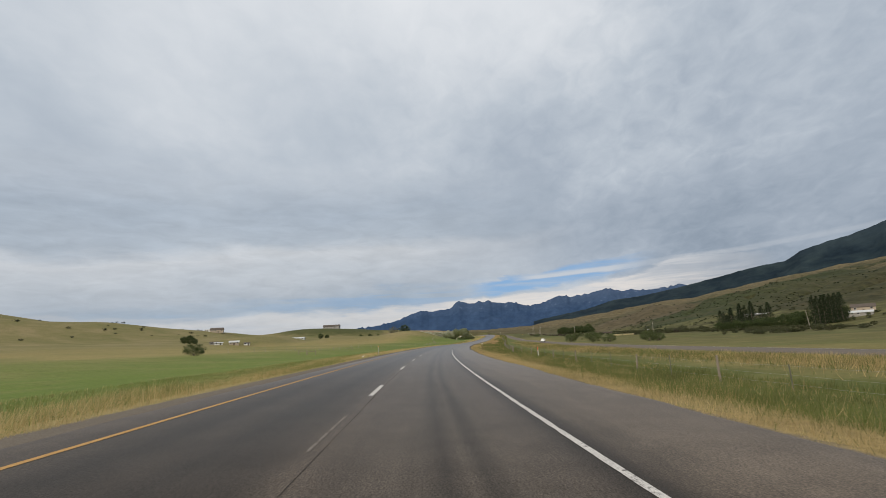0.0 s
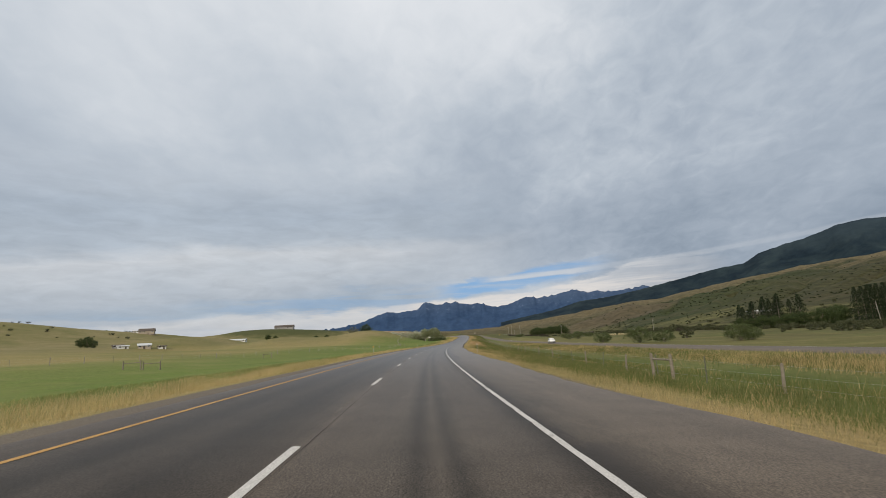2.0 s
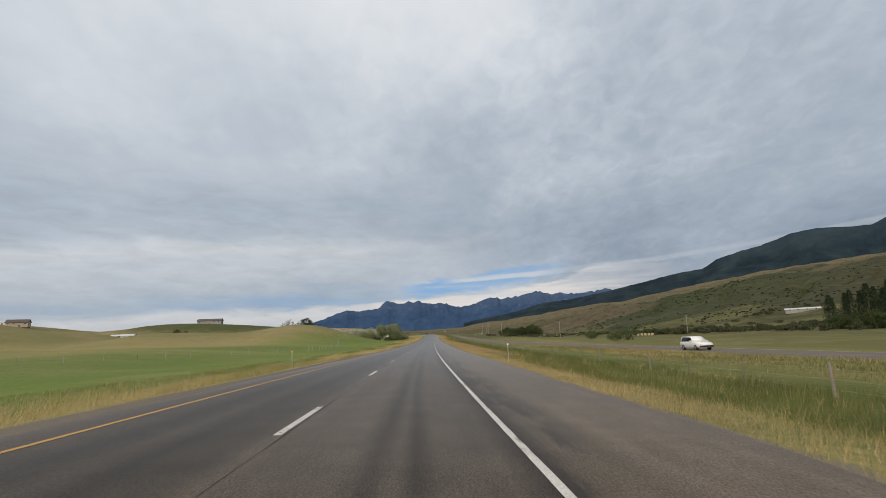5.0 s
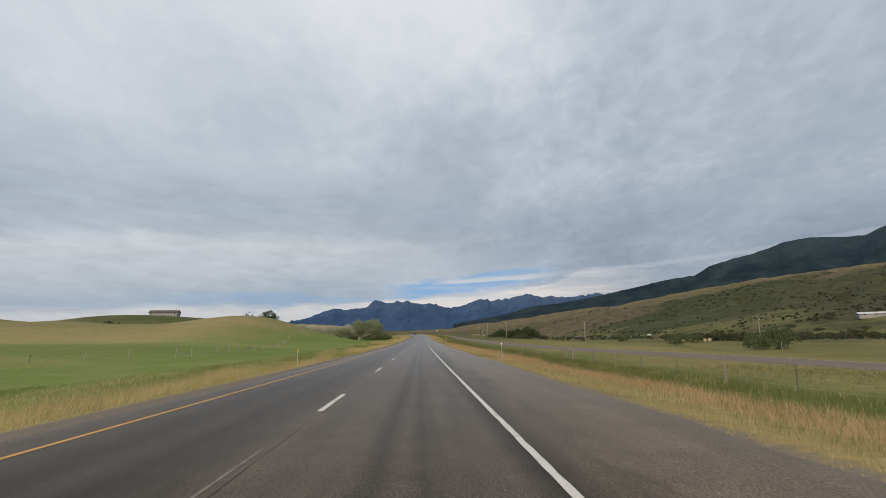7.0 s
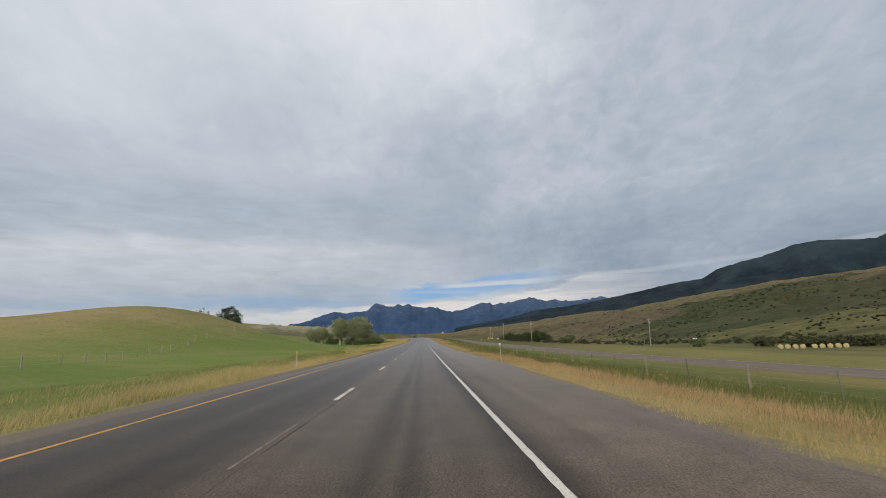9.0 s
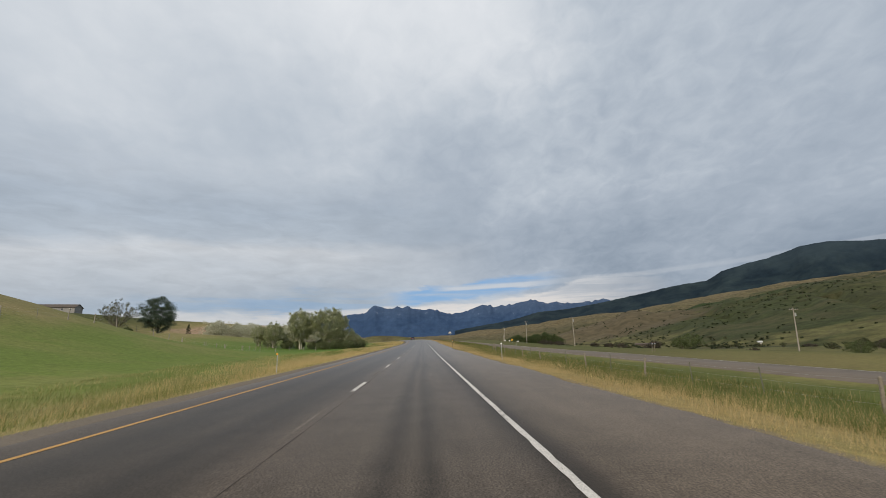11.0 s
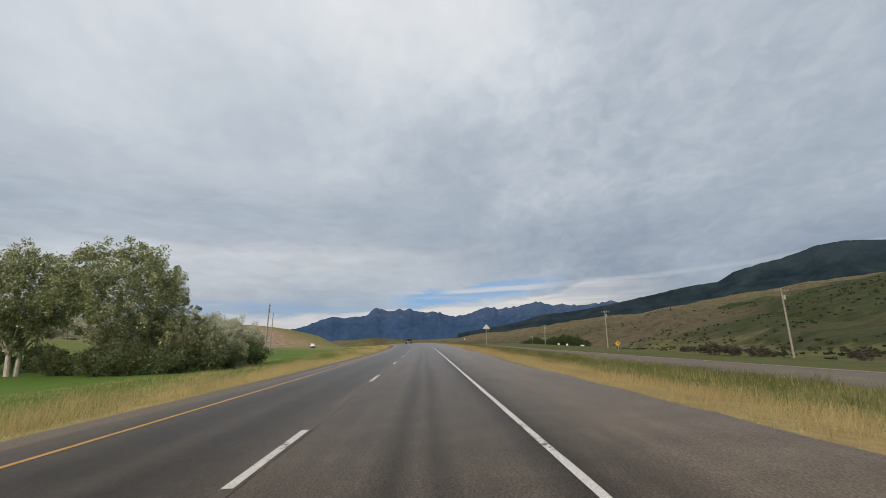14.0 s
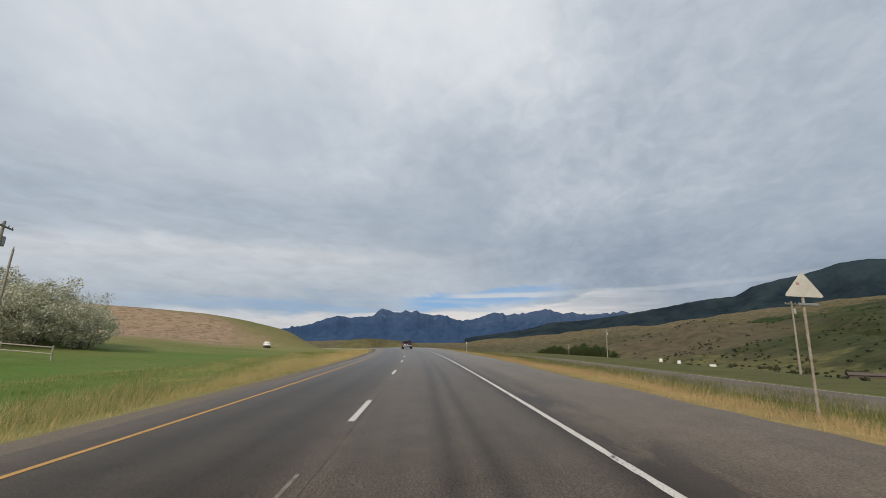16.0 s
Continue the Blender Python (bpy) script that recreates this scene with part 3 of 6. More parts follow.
# ---------------------------------------------------------------- mesh helpers
def mesh_obj(name, verts, faces, mat, uvs=None, smooth_shade=True):
    me = bpy.data.meshes.new(name)
    me.from_pydata([tuple(v) for v in verts], [], faces)
    if uvs is not None:
        lay = me.uv_layers.new(name="UVMap")
        idx = np.empty(len(me.loops), dtype=np.int32)
        me.loops.foreach_get("vertex_index", idx)
        lay.data.foreach_set("uv", np.asarray(uvs, dtype=np.float32)[idx].ravel())
    if smooth_shade:
        me.polygons.foreach_set("use_smooth", [True] * len(me.polygons))
    me.materials.append(mat)
    me.update()
    return new(name, me)


def grid_faces(nr, nc):
    i = np.arange((nr - 1) * (nc - 1))
    r, c = i // (nc - 1), i % (nc - 1)
    a = r * nc + c
    return np.stack([a, a + 1, a + nc + 1, a + nc], 1).tolist()


def part(name, bm, mat, parent=None, label="", smooth_shade=False):
    me = bpy.data.meshes.new(name)
    bm.to_mesh(me)
    bm.free()
    if smooth_shade:
        me.polygons.foreach_set("use_smooth", [True] * len(me.polygons))
    me.materials.append(mat)
    ob = new(name, me)
    if parent is not None:
        ob.parent = parent
    if label:
        ob["label"] = label
    return ob


def box(bm, x0, x1, y0, y1, z0, z1, bevel=0.0):
    r = bmesh.ops.create_cube(bm, size=1.0)
    for v in r["verts"]:
        v.co = Vector(((x0 + x1) / 2 + v.co.x * (x1 - x0), (y0 + y1) / 2 + v.co.y * (y1 - y0), (z0 + z1) / 2 + v.co.z * (z1 - z0)))
    if bevel:
        es = list({e for v in r["verts"] for e in v.link_edges})
        bmesh.ops.bevel(bm, geom=es, offset=bevel, segments=2, affect="EDGES", profile=.6)
    return bm


def tube(bm, pts, radii, seg=8, cap=True):
    """A tapered limb through the points."""
    rings = []
    n = len(pts)
    for i, p in enumerate(pts):
        d = (Vector(pts[min(i + 1, n - 1)]) - Vector(pts[max(i - 1, 0)])).normalized()
        u = d.orthogonal().normalized()
        w = d.cross(u)
        rings.append([bm.verts.new(Vector(p) + (u * math.cos(a) + w * math.sin(a)) * radii[i]) for a in [k * 2 * math.pi / seg for k in range(seg)]])
    for a, b in zip(rings, rings[1:]):
        for k in range(seg):
            bm.faces.new((a[k], a[(k + 1) % seg], b[(k + 1) % seg], b[k]))
    if cap:
        bm.faces.new(rings[-1])
        bm.faces.new(list(reversed(rings[0])))
    return bm


# ---------------------------------------------------------------- ground
def make_ground_sheet():
    ys = np.concatenate([np.arange(-120, 0, 6), np.arange(0, 760, 3.0), 760 * np.exp(np.linspace(0, math.log(4900 / 760), 150)[1:])])
    a = np.concatenate([np.arange(0, 30, 1.0), np.arange(30, 90, 4.0), 90 * np.exp(np.linspace(0, math.log(4600 / 90), 60))])
    far_a = np.concatenate([a[:45], 90 * np.exp(np.linspace(0, math.log(4600 / 90), 190))])
    ds = np.concatenate([-a[:0:-1], far_a])
    cx = np.interp(ys, CY, CX)
    X = cx[:, None] + ds[None, :]
    Y = np.repeat(ys[:, None], len(ds), 1)
    Z, T, AZ = ground_z(X, Y, True)
    ch = np.interp(ys, CY, CH)
    U = ds[None, :] * np.cos(ch)[:, None]
    verts = np.stack([X, Y, Z], -1).reshape(-1, 3)
    uvs = np.stack([U, Y], -1).reshape(-1, 2)
    g = mesh_obj("ground", verts, grid_faces(len(ys), len(ds)), GROUND, uvs)
    lay = g.data.uv_layers.new(name="Slope")
    idx = np.empty(len(g.data.loops), dtype=np.int32)
    g.data.loops.foreach_get("vertex_index", idx)
    lay.data.foreach_set("uv", np.stack([T, AZ / 90], -1).reshape(-1, 2).astype(np.float32)[idx].ravel())
    return tagged(g, "grassy rangeland with green fields and dry golden verges", "ground", kind="structure")


make_ground_sheet()


# ---------------------------------------------------------------- mountains
def ridge(name, az, el, dist, depth, mat, label, seed, jag, crag):
    """A mountain range as a strip of relief: foot, spurs and crest, seen from the valley."""
    rnd = np.random.RandomState(seed)
    A = np.linspace(az[0], az[-1], 640)
    E0 = np.interp(A, az, el)
    C = np.zeros(len(A))
    # small crags between the main summits
    for c in np.arange(az[0], az[-1], .62):
        C = C + crag * rnd.uniform(.1, 1.0) * np.maximum(0, 1 - np.abs(A - c - rnd.uniform(-.3, .3)) / rnd.uniform(.22, .62))
    rows = []
    T = np.concatenate([np.linspace(0, 1, 34), [1.06, 1.2]])
    ph = rnd.rand(12) * 6.28
    J = np.convolve(rnd.randn(len(A) + 4), [.15, .25, .3, .25, .15], 'valid')
    spur = sum(np.sin(A * f + p) / k for f, p, k in zip((.55, .9, 1.5, 2.3), ph, (1, 1.3, 1.9, 3.2)))
    C = C - C.mean()
    for t in T:
        E = E0 + C * min(t, 1) ** 6
        s2 = sum(np.sin(A * f + p + t * g) / k for f, g, p, k in zip((.8, 1.6, 2.6, 4.1), (7, -9, 13, -17), ph[6:], (1, 1.5, 2.4, 3.6)))
        r = dist + depth * (t - 1) + (spur + .6 * s2) * depth * .055 * math.sin(math.pi * min(t, 1)) 
        fine = (J + .35 * np.roll(J, int(t * 9))) * jag * (.25 + .75 * t)
        hgt = E * dist * (t if t <= 1 else 1 - (t - 1) * 1.2) ** 1.12 + (spur * .10 + s2 * .12) * E * dist * .38 * math.sin(math.pi * min(t, 1)) + fine + 2.0
        if t >= 1:
            hgt = E * dist * (1 - (t - 1) * 1.2) + J * jag * .6
        rows.append(np.stack([-14.5 + np.sin(np.radians(A)) * r, 280 + np.cos(np.radians(A)) * r, hgt - 12 * (t == 0)], -1))
    V = np.concatenate(rows)
    ob = mesh_obj(name, V, grid_faces(len(T), len(A)), mat)
    return tagged(ob, label, "mountains", kind="structure")


FAR_AZ = [-24, -20, -16.7, -15.5, -14.3, -12.8, -11.2, -10, -9, -7.7, -6.4, -5.2, -4.1, -1.5, .2, 1.6, 3.7, 5.9, 7.3, 8.6, 10.9, 12.9, 13.9, 15.5, 17.1, 19.6, 20.8, 21.7, 26]
FAR_EL = [.022, .032, .0412, .0432, .0474, .0527, .0637, .0715, .0679, .07, .0709, .0869, .0809, .0837, .0785, .0781, .0679, .0763, .0862, .0808, .0853, .0933, .0857, .0857, .0834, .0848, .0904, .084, .08]
DARK_AZ = [4, 7.9, 10.5, 13.5, 17, 21.4, 25.1, 28, 31, 32.4, 34.5, 36.5, 39.2, 41.2, 43.6, 45.2, 46.3, 50, 56, 66]
DARK_EL = [.035, .0464, .0532, .0676, .0721, .0843, .0961, .1057, .1111, .1256, .1353, .1415, .1563, .1589, .1531, .1514, .1606, .18, .20, .20]
ridge("backdrop_mountains", FAR_AZ, FAR_EL, 4640, 520, FAR_ROCK, "distant haze-blue mountain range with jagged bare peaks", 3, 3.0, .0034)
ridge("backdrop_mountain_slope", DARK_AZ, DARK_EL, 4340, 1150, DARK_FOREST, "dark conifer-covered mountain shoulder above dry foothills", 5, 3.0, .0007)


# ---------------------------------------------------------------- highway
def strip(name, lats, s0, s1, step, mat, up, label="", parent=None):
    ss = np.arange(s0, s1 + step * .5, step)
    V, U = [], []
    for s in ss:
        for q in lats:
            V.append(road_pt(s, q, up))
            U.append((q, s))
    ob = mesh_obj(name, V, grid_faces(len(ss), len(lats)), mat, U)
    if parent is not None:
        ob.parent = parent
    if label:
        ob["label"] = label
    return ob


def make_road():
    # pavement slab with a crumbled, uneven edge on both sides
    ss = np.arange(-40, 1200, 1.0)
    V, U = [], []
    lat0 = [PAVE_L, PAVE_L + .35, -3.5, -2, -.9, 0, .9, 2, 3.2, 4.4, 5.4, PAVE_R - .35, PAVE_R]
    rnd = random.Random(4)
    el = er = 0.0
    rim = [[], []]
    for s in ss:
        el = el * .8 + rnd.uniform(-.05, .05)
        er = er * .85 + rnd.uniform(-.11, .11)
        rim[0] += [road_pt(s, PAVE_L + el - .12, -.16), road_pt(s, PAVE_L + el, -.022)]
        for k, q in enumerate(lat0):
            q2 = q + (el if k == 0 else er if k == len(lat0) - 1 else 0)
            V.append(road_pt(s, q2, -.02 if k in (0, len(lat0) - 1) else 0)); U.append((q2, s))
        rim[1] += [road_pt(s, PAVE_R + er, -.022), road_pt(s, PAVE_R + er + .12, -.16)]
    road = mesh_obj("road", V, grid_faces(len(ss), len(lat0)), ASPHALT, U)
    tagged(road, "worn grey asphalt carriageway with dark wheel tracks", "road", kind="structure")
    for r in rim:
        e = mesh_obj("pavement_edge", r, grid_faces(len(ss), 2), FRONT_ASPHALT)
        e.parent, e["label"] = road, "crumbled edge of the pavement"
    strip("yellow_edge_line", [-YELLOW - .056, -YELLOW + .056], -40, 1190, 2, YELLOW_PAINT, .005, "solid yellow edge line", road)
    # white edge line, chipped at its rim
    V, U, rw = [], [], random.Random(6)
    ss = np.concatenate([np.arange(-20, 720, .25), np.arange(720, 1190, 3)])
    for s in ss:
        a, b = (rw.uniform(-.003, .006) + (.014 if rw.random() < .03 else 0) for _ in range(2))
        V += [road_pt(s, WHITE - .052 + a, .005), road_pt(s, WHITE + .052 - b, .005)]
        U += [(0, s), (1, s)]
    e = mesh_obj("white_edge_line", V, grid_faces(len(ss), 2), WHITE_PAINT, U)
    e.parent, e["label"] = road, "solid white edge line, worn at its rim"
    for s0, s1 in ((96, 150), (458, 470), (492, 501)):
        strip("old_edge_line", [WHITE - .24, WHITE - .19], s0, s1, 1, GHOST_PAINT, .004, "faint remains of an older white line", road)
    # open paving joint along the dashed line, and shoulder cracks
    for q0, amp, w, s0, s1, nm in ((.10, .035, .006, -10, 700, "paving_joint"),):
        V, U = [], []
        for k, s in enumerate(np.arange(s0, s1, .6)):
            c = q0 + amp * (.6 * math.sin(s * .11 + q0) + .3 * math.sin(s * .37) + .25 * noise.noise(Vector((s * .8, q0, 0))) + .15 * noise.noise(Vector((s * 2.7, q0, 3))))
            ww = w * (.25 + abs(noise.noise(Vector((s * .31, q0, 7)))) * 2.2)
            V += [road_pt(s, c - ww, .004), road_pt(s, c + ww, .004)]
            U += [(0, s), (1, s)]
        e = mesh_obj(nm, V, grid_faces(len(V) // 2, 2), TAR, U)
        e.parent = road
    bm = bmesh.new()
    nseg = 4
    vs = [[bm.verts.new((sx * .06, DASH * k / nseg, 0)) for sx in (-1, 1)] for k in range(nseg + 1)]
    for a, b in zip(vs, vs[1:]):
        bm.faces.new((a[0], a[1], b[1], b[0]))
    first = part("lane_dash", bm, WHITE_PAINT, road)
    ghost_me = first.data.copy()
    ghost_me.materials[0] = GHOST_PAINT
    for v in ghost_me.vertices:
        v.co.x = v.co.x * .38 - .05
    n = -3
    while n * PERIOD < 1150:
        for me, off, nm, up in ((first.data, 0.0, "lane_dash", .006), (ghost_me, 5.8, "worn_dash", .005)):
            s = n * PERIOD + off
            x, y, z, h, b = along(s)
            sl = math.atan((along(s + DASH)[2] - z) / DASH)
            if nm == "worn_dash" and n == 46:
                me = me.copy()
                me.materials[0] = WHITE_PAINT
            ob = first if (nm == "lane_dash" and n == -3) else new(nm, me)
            ob.parent = road
            ob.matrix_basis = Matrix.Translation((x, y, z + up)) @ Euler((sl, b, h), "XYZ").to_matrix().to_4x4()
        n += 1
    return road


make_road()


# ---------------------------------------------------------------- frontage road
def make_frontage():
    ys = np.arange(-80, 900, 4.0)
    V, U = [], []
    for y in ys:
        cx = float(np.interp(y, CY, CX)) + float(front_lat(y)) / math.cos(float(np.interp(y, CY, CH)))
        c0 = gz(cx, y) + .07
        for q in (-3.7, -3.4, 0, 3.4, 3.7):
            V.append((cx + q, y, c0 + (.05 if q == 0 else 0 if abs(q) < 3.5 else -.35)))
            U.append((4.9 + q * .3, y))
    ob = mesh_obj("road_frontage", V, grid_faces(len(ys), 5), FRONT_ASPHALT, U)
    tagged(ob, "narrow faded frontage road of grey-brown asphalt", "road", kind="structure")
    for q in (3.1,):
        L, UU = [], []
        for y in ys:
            cx = float(np.interp(y, CY, CX)) + float(front_lat(y)) / math.cos(float(np.interp(y, CY, CH)))
            c0 = gz(cx, y) + .07 + .05 * (1 - abs(q) / 3.4) + .006
            L += [(cx + q - .05, y, c0), (cx + q + .05, y, c0)]
            UU += [(0, y), (1, y)]
        e = mesh_obj("edge_line", L, grid_faces(len(ys), 2), WHITE_PAINT, UU)
        e.parent = ob


make_frontage()

# ---------------------------------------------------------------- materials for things
BARK = mottled("grey_bark", (.20, .17, .14), (.10, .085, .07), 4, .9, 0, .2, .6, .03)
PALE_BARK = mottled("pale_bark", (.52, .47, .39), (.33, .30, .25), 3, .9, 0, .2, .5, .03)
WOOD_POST = mottled("weathered_wood", (.27, .235, .19), (.15, .13, .105), 9, .9, 0, .2, .6, .01)
POLE_WOOD = mottled("grey_pole_wood", (.34, .31, .27), (.23, .205, .175), 5, .9, 0, .2, .4, .01)
STEEL_POST = mottled("dull_green_steel", (.20, .20, .16), (.13, .13, .105), 8, .6, .6, .4, .2, .005)
GALV = mottled("galvanised_steel", (.45, .46, .46), (.33, .34, .34), 6, .45, .7, .5, .15, .004)
RUSTY = mottled("stained_sign_post", (.42, .39, .34), (.24, .18, .13), 5, .7, .4, .3, .3, .006)
SIGN_BACK = mottled("pale_sign_metal", (.60, .58, .53), (.50, .48, .44), 2.2, .55, .15, .4, .1, .004)
SIGN_YELLOW = mottled("yellow_sign_face", (.72, .40, .03), (.64, .34, .03), 3, .5, 0, .5, .05, .002)
BLACK = mottled("matt_black", (.02, .02, .02), (.03, .03, .03), 6, .6, 0, .3, .05, .002)
REFLECT_WHITE = mottled("white_reflector", (.80, .80, .78), (.70, .70, .68), 8, .3, 0, .6, .05, .002)
REFLECT_AMBER = mottled("amber_reflector", (.80, .36, .02), (.70, .30, .02), 8, .3, 0, .6, .05, .002)
ORANGE = mottled("orange_marker", (.70, .12, .03), (.60, .10, .03), 8, .5, 0, .5, .05, .002)
HAY = mottled("dry_hay", (.46, .40, .24), (.32, .27, .15), 5, .95, 0, .1, .8, .05)
WHITE_WALL = mottled("white_siding", (.72, .72, .70), (.62, .62, .60), .8, .7, 0, .3, .15, .01)
GREY_WALL = mottled("grey_metal_siding", (.30, .29, .28), (.24, .235, .225), .8, .7, 0, .3, .15, .01)
TAN_WALL = mottled("tan_siding", (.40, .34, .27), (.33, .28, .22), .8, .75, 0, .3, .15, .01)
DARK_ROOF = mottled("brown_shingle_roof", (.12, .10, .085), (.085, .07, .06), 1.5, .9, 0, .2, .4, .03)
PALE_ROOF = mottled("pale_metal_roof", (.62, .63, .63), (.52, .53, .53), .7, .5, .3, .4, .1, .01)
GLASS = mottled("dark_window_glass", (.03, .035, .04), (.02, .022, .025), 1, .08, 0, .6, 0, 0)
CAR_PAINT = mottled("dark_blue_grey_car_paint", (.055, .065, .085), (.048, .058, .075), 2, .25, .5, .6, 0, 0)
CAR_WHITE = mottled("white_car_paint", (.72, .72, .72), (.68, .68, .68), 2, .3, 0, .6, 0, 0)
TYRE = mottled("black_rubber", (.025, .025, .025), (.018, .018, .018), 12, .85, 0, .2, .2, .005)
RIM = mottled("grey_alloy", (.40, .40, .42), (.33, .33, .34), 6, .35, .8, .5, 0, 0)
TAIL_RED = mottled("red_lamp_plastic", (.42, .02, .02), (.36, .02, .02), 6, .25, 0, .6, 0, 0)
PLATE = mottled("pale_plate", (.55, .56, .58), (.48, .49, .51), 12, .4, 0, .4, 0, 0)
CHROME_GREY = mottled("silver_bumper", (.34, .35, .37), (.30, .31, .33), 3, .35, .3, .5, 0, 0)


def leaf_material(name, c1, c2, c3, rough=.7, trans=.25):
    m, nt, b = material(name, rough, 0, .25)
    g = nt.nodes.new("ShaderNodeNewGeometry")
    r = g.outputs["Random Per Island"]
    col = ramp(nt, r, [(.0, c1), (.40, c2), (.74, c2), (1., c3)])
    n = noise_tex(nt, g.outputs["Position"], .9, 3, .6)
    col = mix_rgb(nt, 1.0, col, ramp(nt, n, [(.3, .72), (.7, 1.25)]), "MULTIPLY")
    nt.links.new(col, b.inputs["Base Color"])
    t = nt.nodes.new("ShaderNodeBsdfTranslucent")
    nt.links.new(col, t.inputs[0])
    mx = nt.nodes.new("ShaderNodeMixShader")
    mx.inputs[0].default_value = trans
    nt.links.new(b.outputs[0], mx.inputs[1])
    nt.links.new(t.outputs[0], mx.inputs[2])
    nt.links.new(mx.outputs[0], nt.nodes["Material Output"].inputs[0])
    return m


LEAF_COTTON = leaf_material("cottonwood_leaves", (.145, .172, .075), (.305, .330, .165), (.74, .74, .60), .5, .42)
LEAF_PINE = leaf_material("blue_green_pine_needles", (.030, .052, .034), (.056, .086, .056), (.14, .17, .13), .7, .2)
LEAF_DARK = leaf_material("dark_green_leaves", (.030, .050, .016), (.055, .080, .026), (.10, .12, .045))
LEAF_OLIVE = leaf_material("silver_olive_leaves", (.22, .23, .15), (.45, .455, .335), (.68, .68, .56))
LEAF_WILLOW = leaf_material("willow_leaves", (.05, .07, .025), (.085, .11, .04), (.15, .17, .08))
LEAF_SCRUB = leaf_material("dark_scrub_leaves", (.016, .024, .011), (.030, .040, .018), (.055, .062, .030), .8, .1)
LEAF_UNDER = leaf_material("understory_leaves", (.070, .092, .040), (.125, .152, .068), (.24, .26, .15))
LEAF_GREY = leaf_material("sparse_grey_leaves", (.085, .090, .060), (.16, .165, .115), (.26, .26, .20), .7, .25)
LEAF_CONIFER = leaf_material("conifer_needles", (.012, .022, .010), (.022, .036, .015), (.04, .055, .022), .8, .08)
LEAF_BRUSH = leaf_material("dark_brush_leaves", (.040, .048, .022), (.075, .084, .040), (.12, .122, .065))
LEAF_RUST = leaf_material("purple_brown_twigs", (.045, .040, .030), (.070, .060, .047), (.10, .085, .066))


# ---------------------------------------------------------------- plants
def leaf_cloud(name, centres, spreads, n_each, size, mat, rnd, droop=0.0, flat=1.0, up=0.0):
    """A crown made of many small leaves gathered in clumps."""
    C = np.repeat(np.asarray(centres), n_each, 0)
    Sp = np.repeat(np.asarray(spreads), n_each)[:, None]
    g = rnd.randn(len(C), 3)
    g /= np.linalg.norm(g, axis=1, keepdims=True) + 1e-6
    g *= (rnd.rand(len(C), 1) ** .45)
    g[:, 2] *= flat
    P = C + g * Sp
    a = rnd.randn(len(C), 3)
    a[:, 2] += up - droop
    a /= np.linalg.norm(a, axis=1, keepdims=True)
    b = np.cross(a, rnd.randn(len(C), 3))
    b /= np.linalg.norm(b, axis=1, keepdims=True)
    L = size * (.6 + .8 * rnd.rand(len(C), 1))
    v = np.stack([P - a * L * .5, P + b * L * .27, P + a * L * .5, P - b * L * .27], 1).reshape(-1, 3)
    i = np.arange(len(C))[:, None] * 4
    f = (i + np.array([0, 1, 2, 3])[None, :]).tolist()
    return mesh_obj(name, v, f, mat, None, False)


def broadleaf(name, height, width, leaf_mat, bark, seed, n_limbs=7, clumps=90, n_each=70, leaf=.34, low=.22, stems=1, label="", category="tree", clump=.11, flat=.8, up=-.3):
    rnd = np.random.RandomState(seed)
    root = new(name)
    bm = bmesh.new()
    centres = []
    for st in range(stems):
        a0 = rnd.rand() * 6.28
        off = np.array([math.cos(a0), math.sin(a0)]) * (width * .12 if stems > 1 else 0)
        top = height * (.72 + .1 * rnd.rand())
        lean = (rnd.rand(2) - .5) * width * .18 + off * 1.6
        pts = [(off[0] + lean[0] * t, off[1] + lean[1] * t, top * t - .15 * (t == 0)) for t in (0, .2, .45, .7, 1)]
        r0 = height * .022 / math.sqrt(stems)
        tube(bm, pts, [r0 * 1.35, r0, r0 * .75, r0 * .45, r0 * .15], 8)
        for k in range(n_limbs):
            t = low + (.9 - low) * (k + rnd.rand() * .6) / n_limbs
            b0 = Vector((off[0] + lean[0] * t, off[1] + lean[1] * t, top * t))
            an = k * 2.4 + rnd.rand()
            reach = width * .5 * (1 - .55 * max(0, t - .35)) * (.65 + .35 * rnd.rand())
            tip = b0 + Vector((math.cos(an) * reach, math.sin(an) * reach, height * (.16 + .16 * rnd.rand())))
            mid = b0.lerp(tip, .5) + Vector((0, 0, -height * .02))
            rr = r0 * (1 - t) * .62 + .02
            tube(bm, [b0, mid, tip], [rr, rr * .6, rr * .15], 5)
            for q in (.45, .65, .85, 1.0):
                p = b0.lerp(tip, q)
                centres.append((p.x, p.y, p.z))
    part("trunk", bm, bark, root)
    # clumps fill an uneven crown
    extra = []
    while len(extra) < clumps:
        p = rnd.rand(3) * 2 - 1
        r = np.linalg.norm(p * np.array([1, 1, 1]))
        if r > 1 or r < .35:
            continue
        zc = low * height + (height * (1 - low)) * (p[2] * .5 + .5)
        prof = math.sin(math.pi * min(1, (p[2] * .5 + .5) * .82 + .12)) ** .6
        ang = math.atan2(p[1], p[0])
        lob = 1 + .16 * math.sin(ang * 3 + seed) + .12 * math.sin(ang * 5 + p[2] * 4 + seed * 2)
        extra.append((p[0] * width * .5 * prof * lob, p[1] * width * .5 * prof * lob, zc))
    cs = centres + extra
    sp = [height * clump * (.55 + .7 * rnd.rand()) for _ in cs]
    crown = leaf_cloud("crown", cs, sp, n_each, leaf, leaf_mat, rnd, 0, flat, up)
    crown.parent = root
    tagged(root, label, category)
    return root


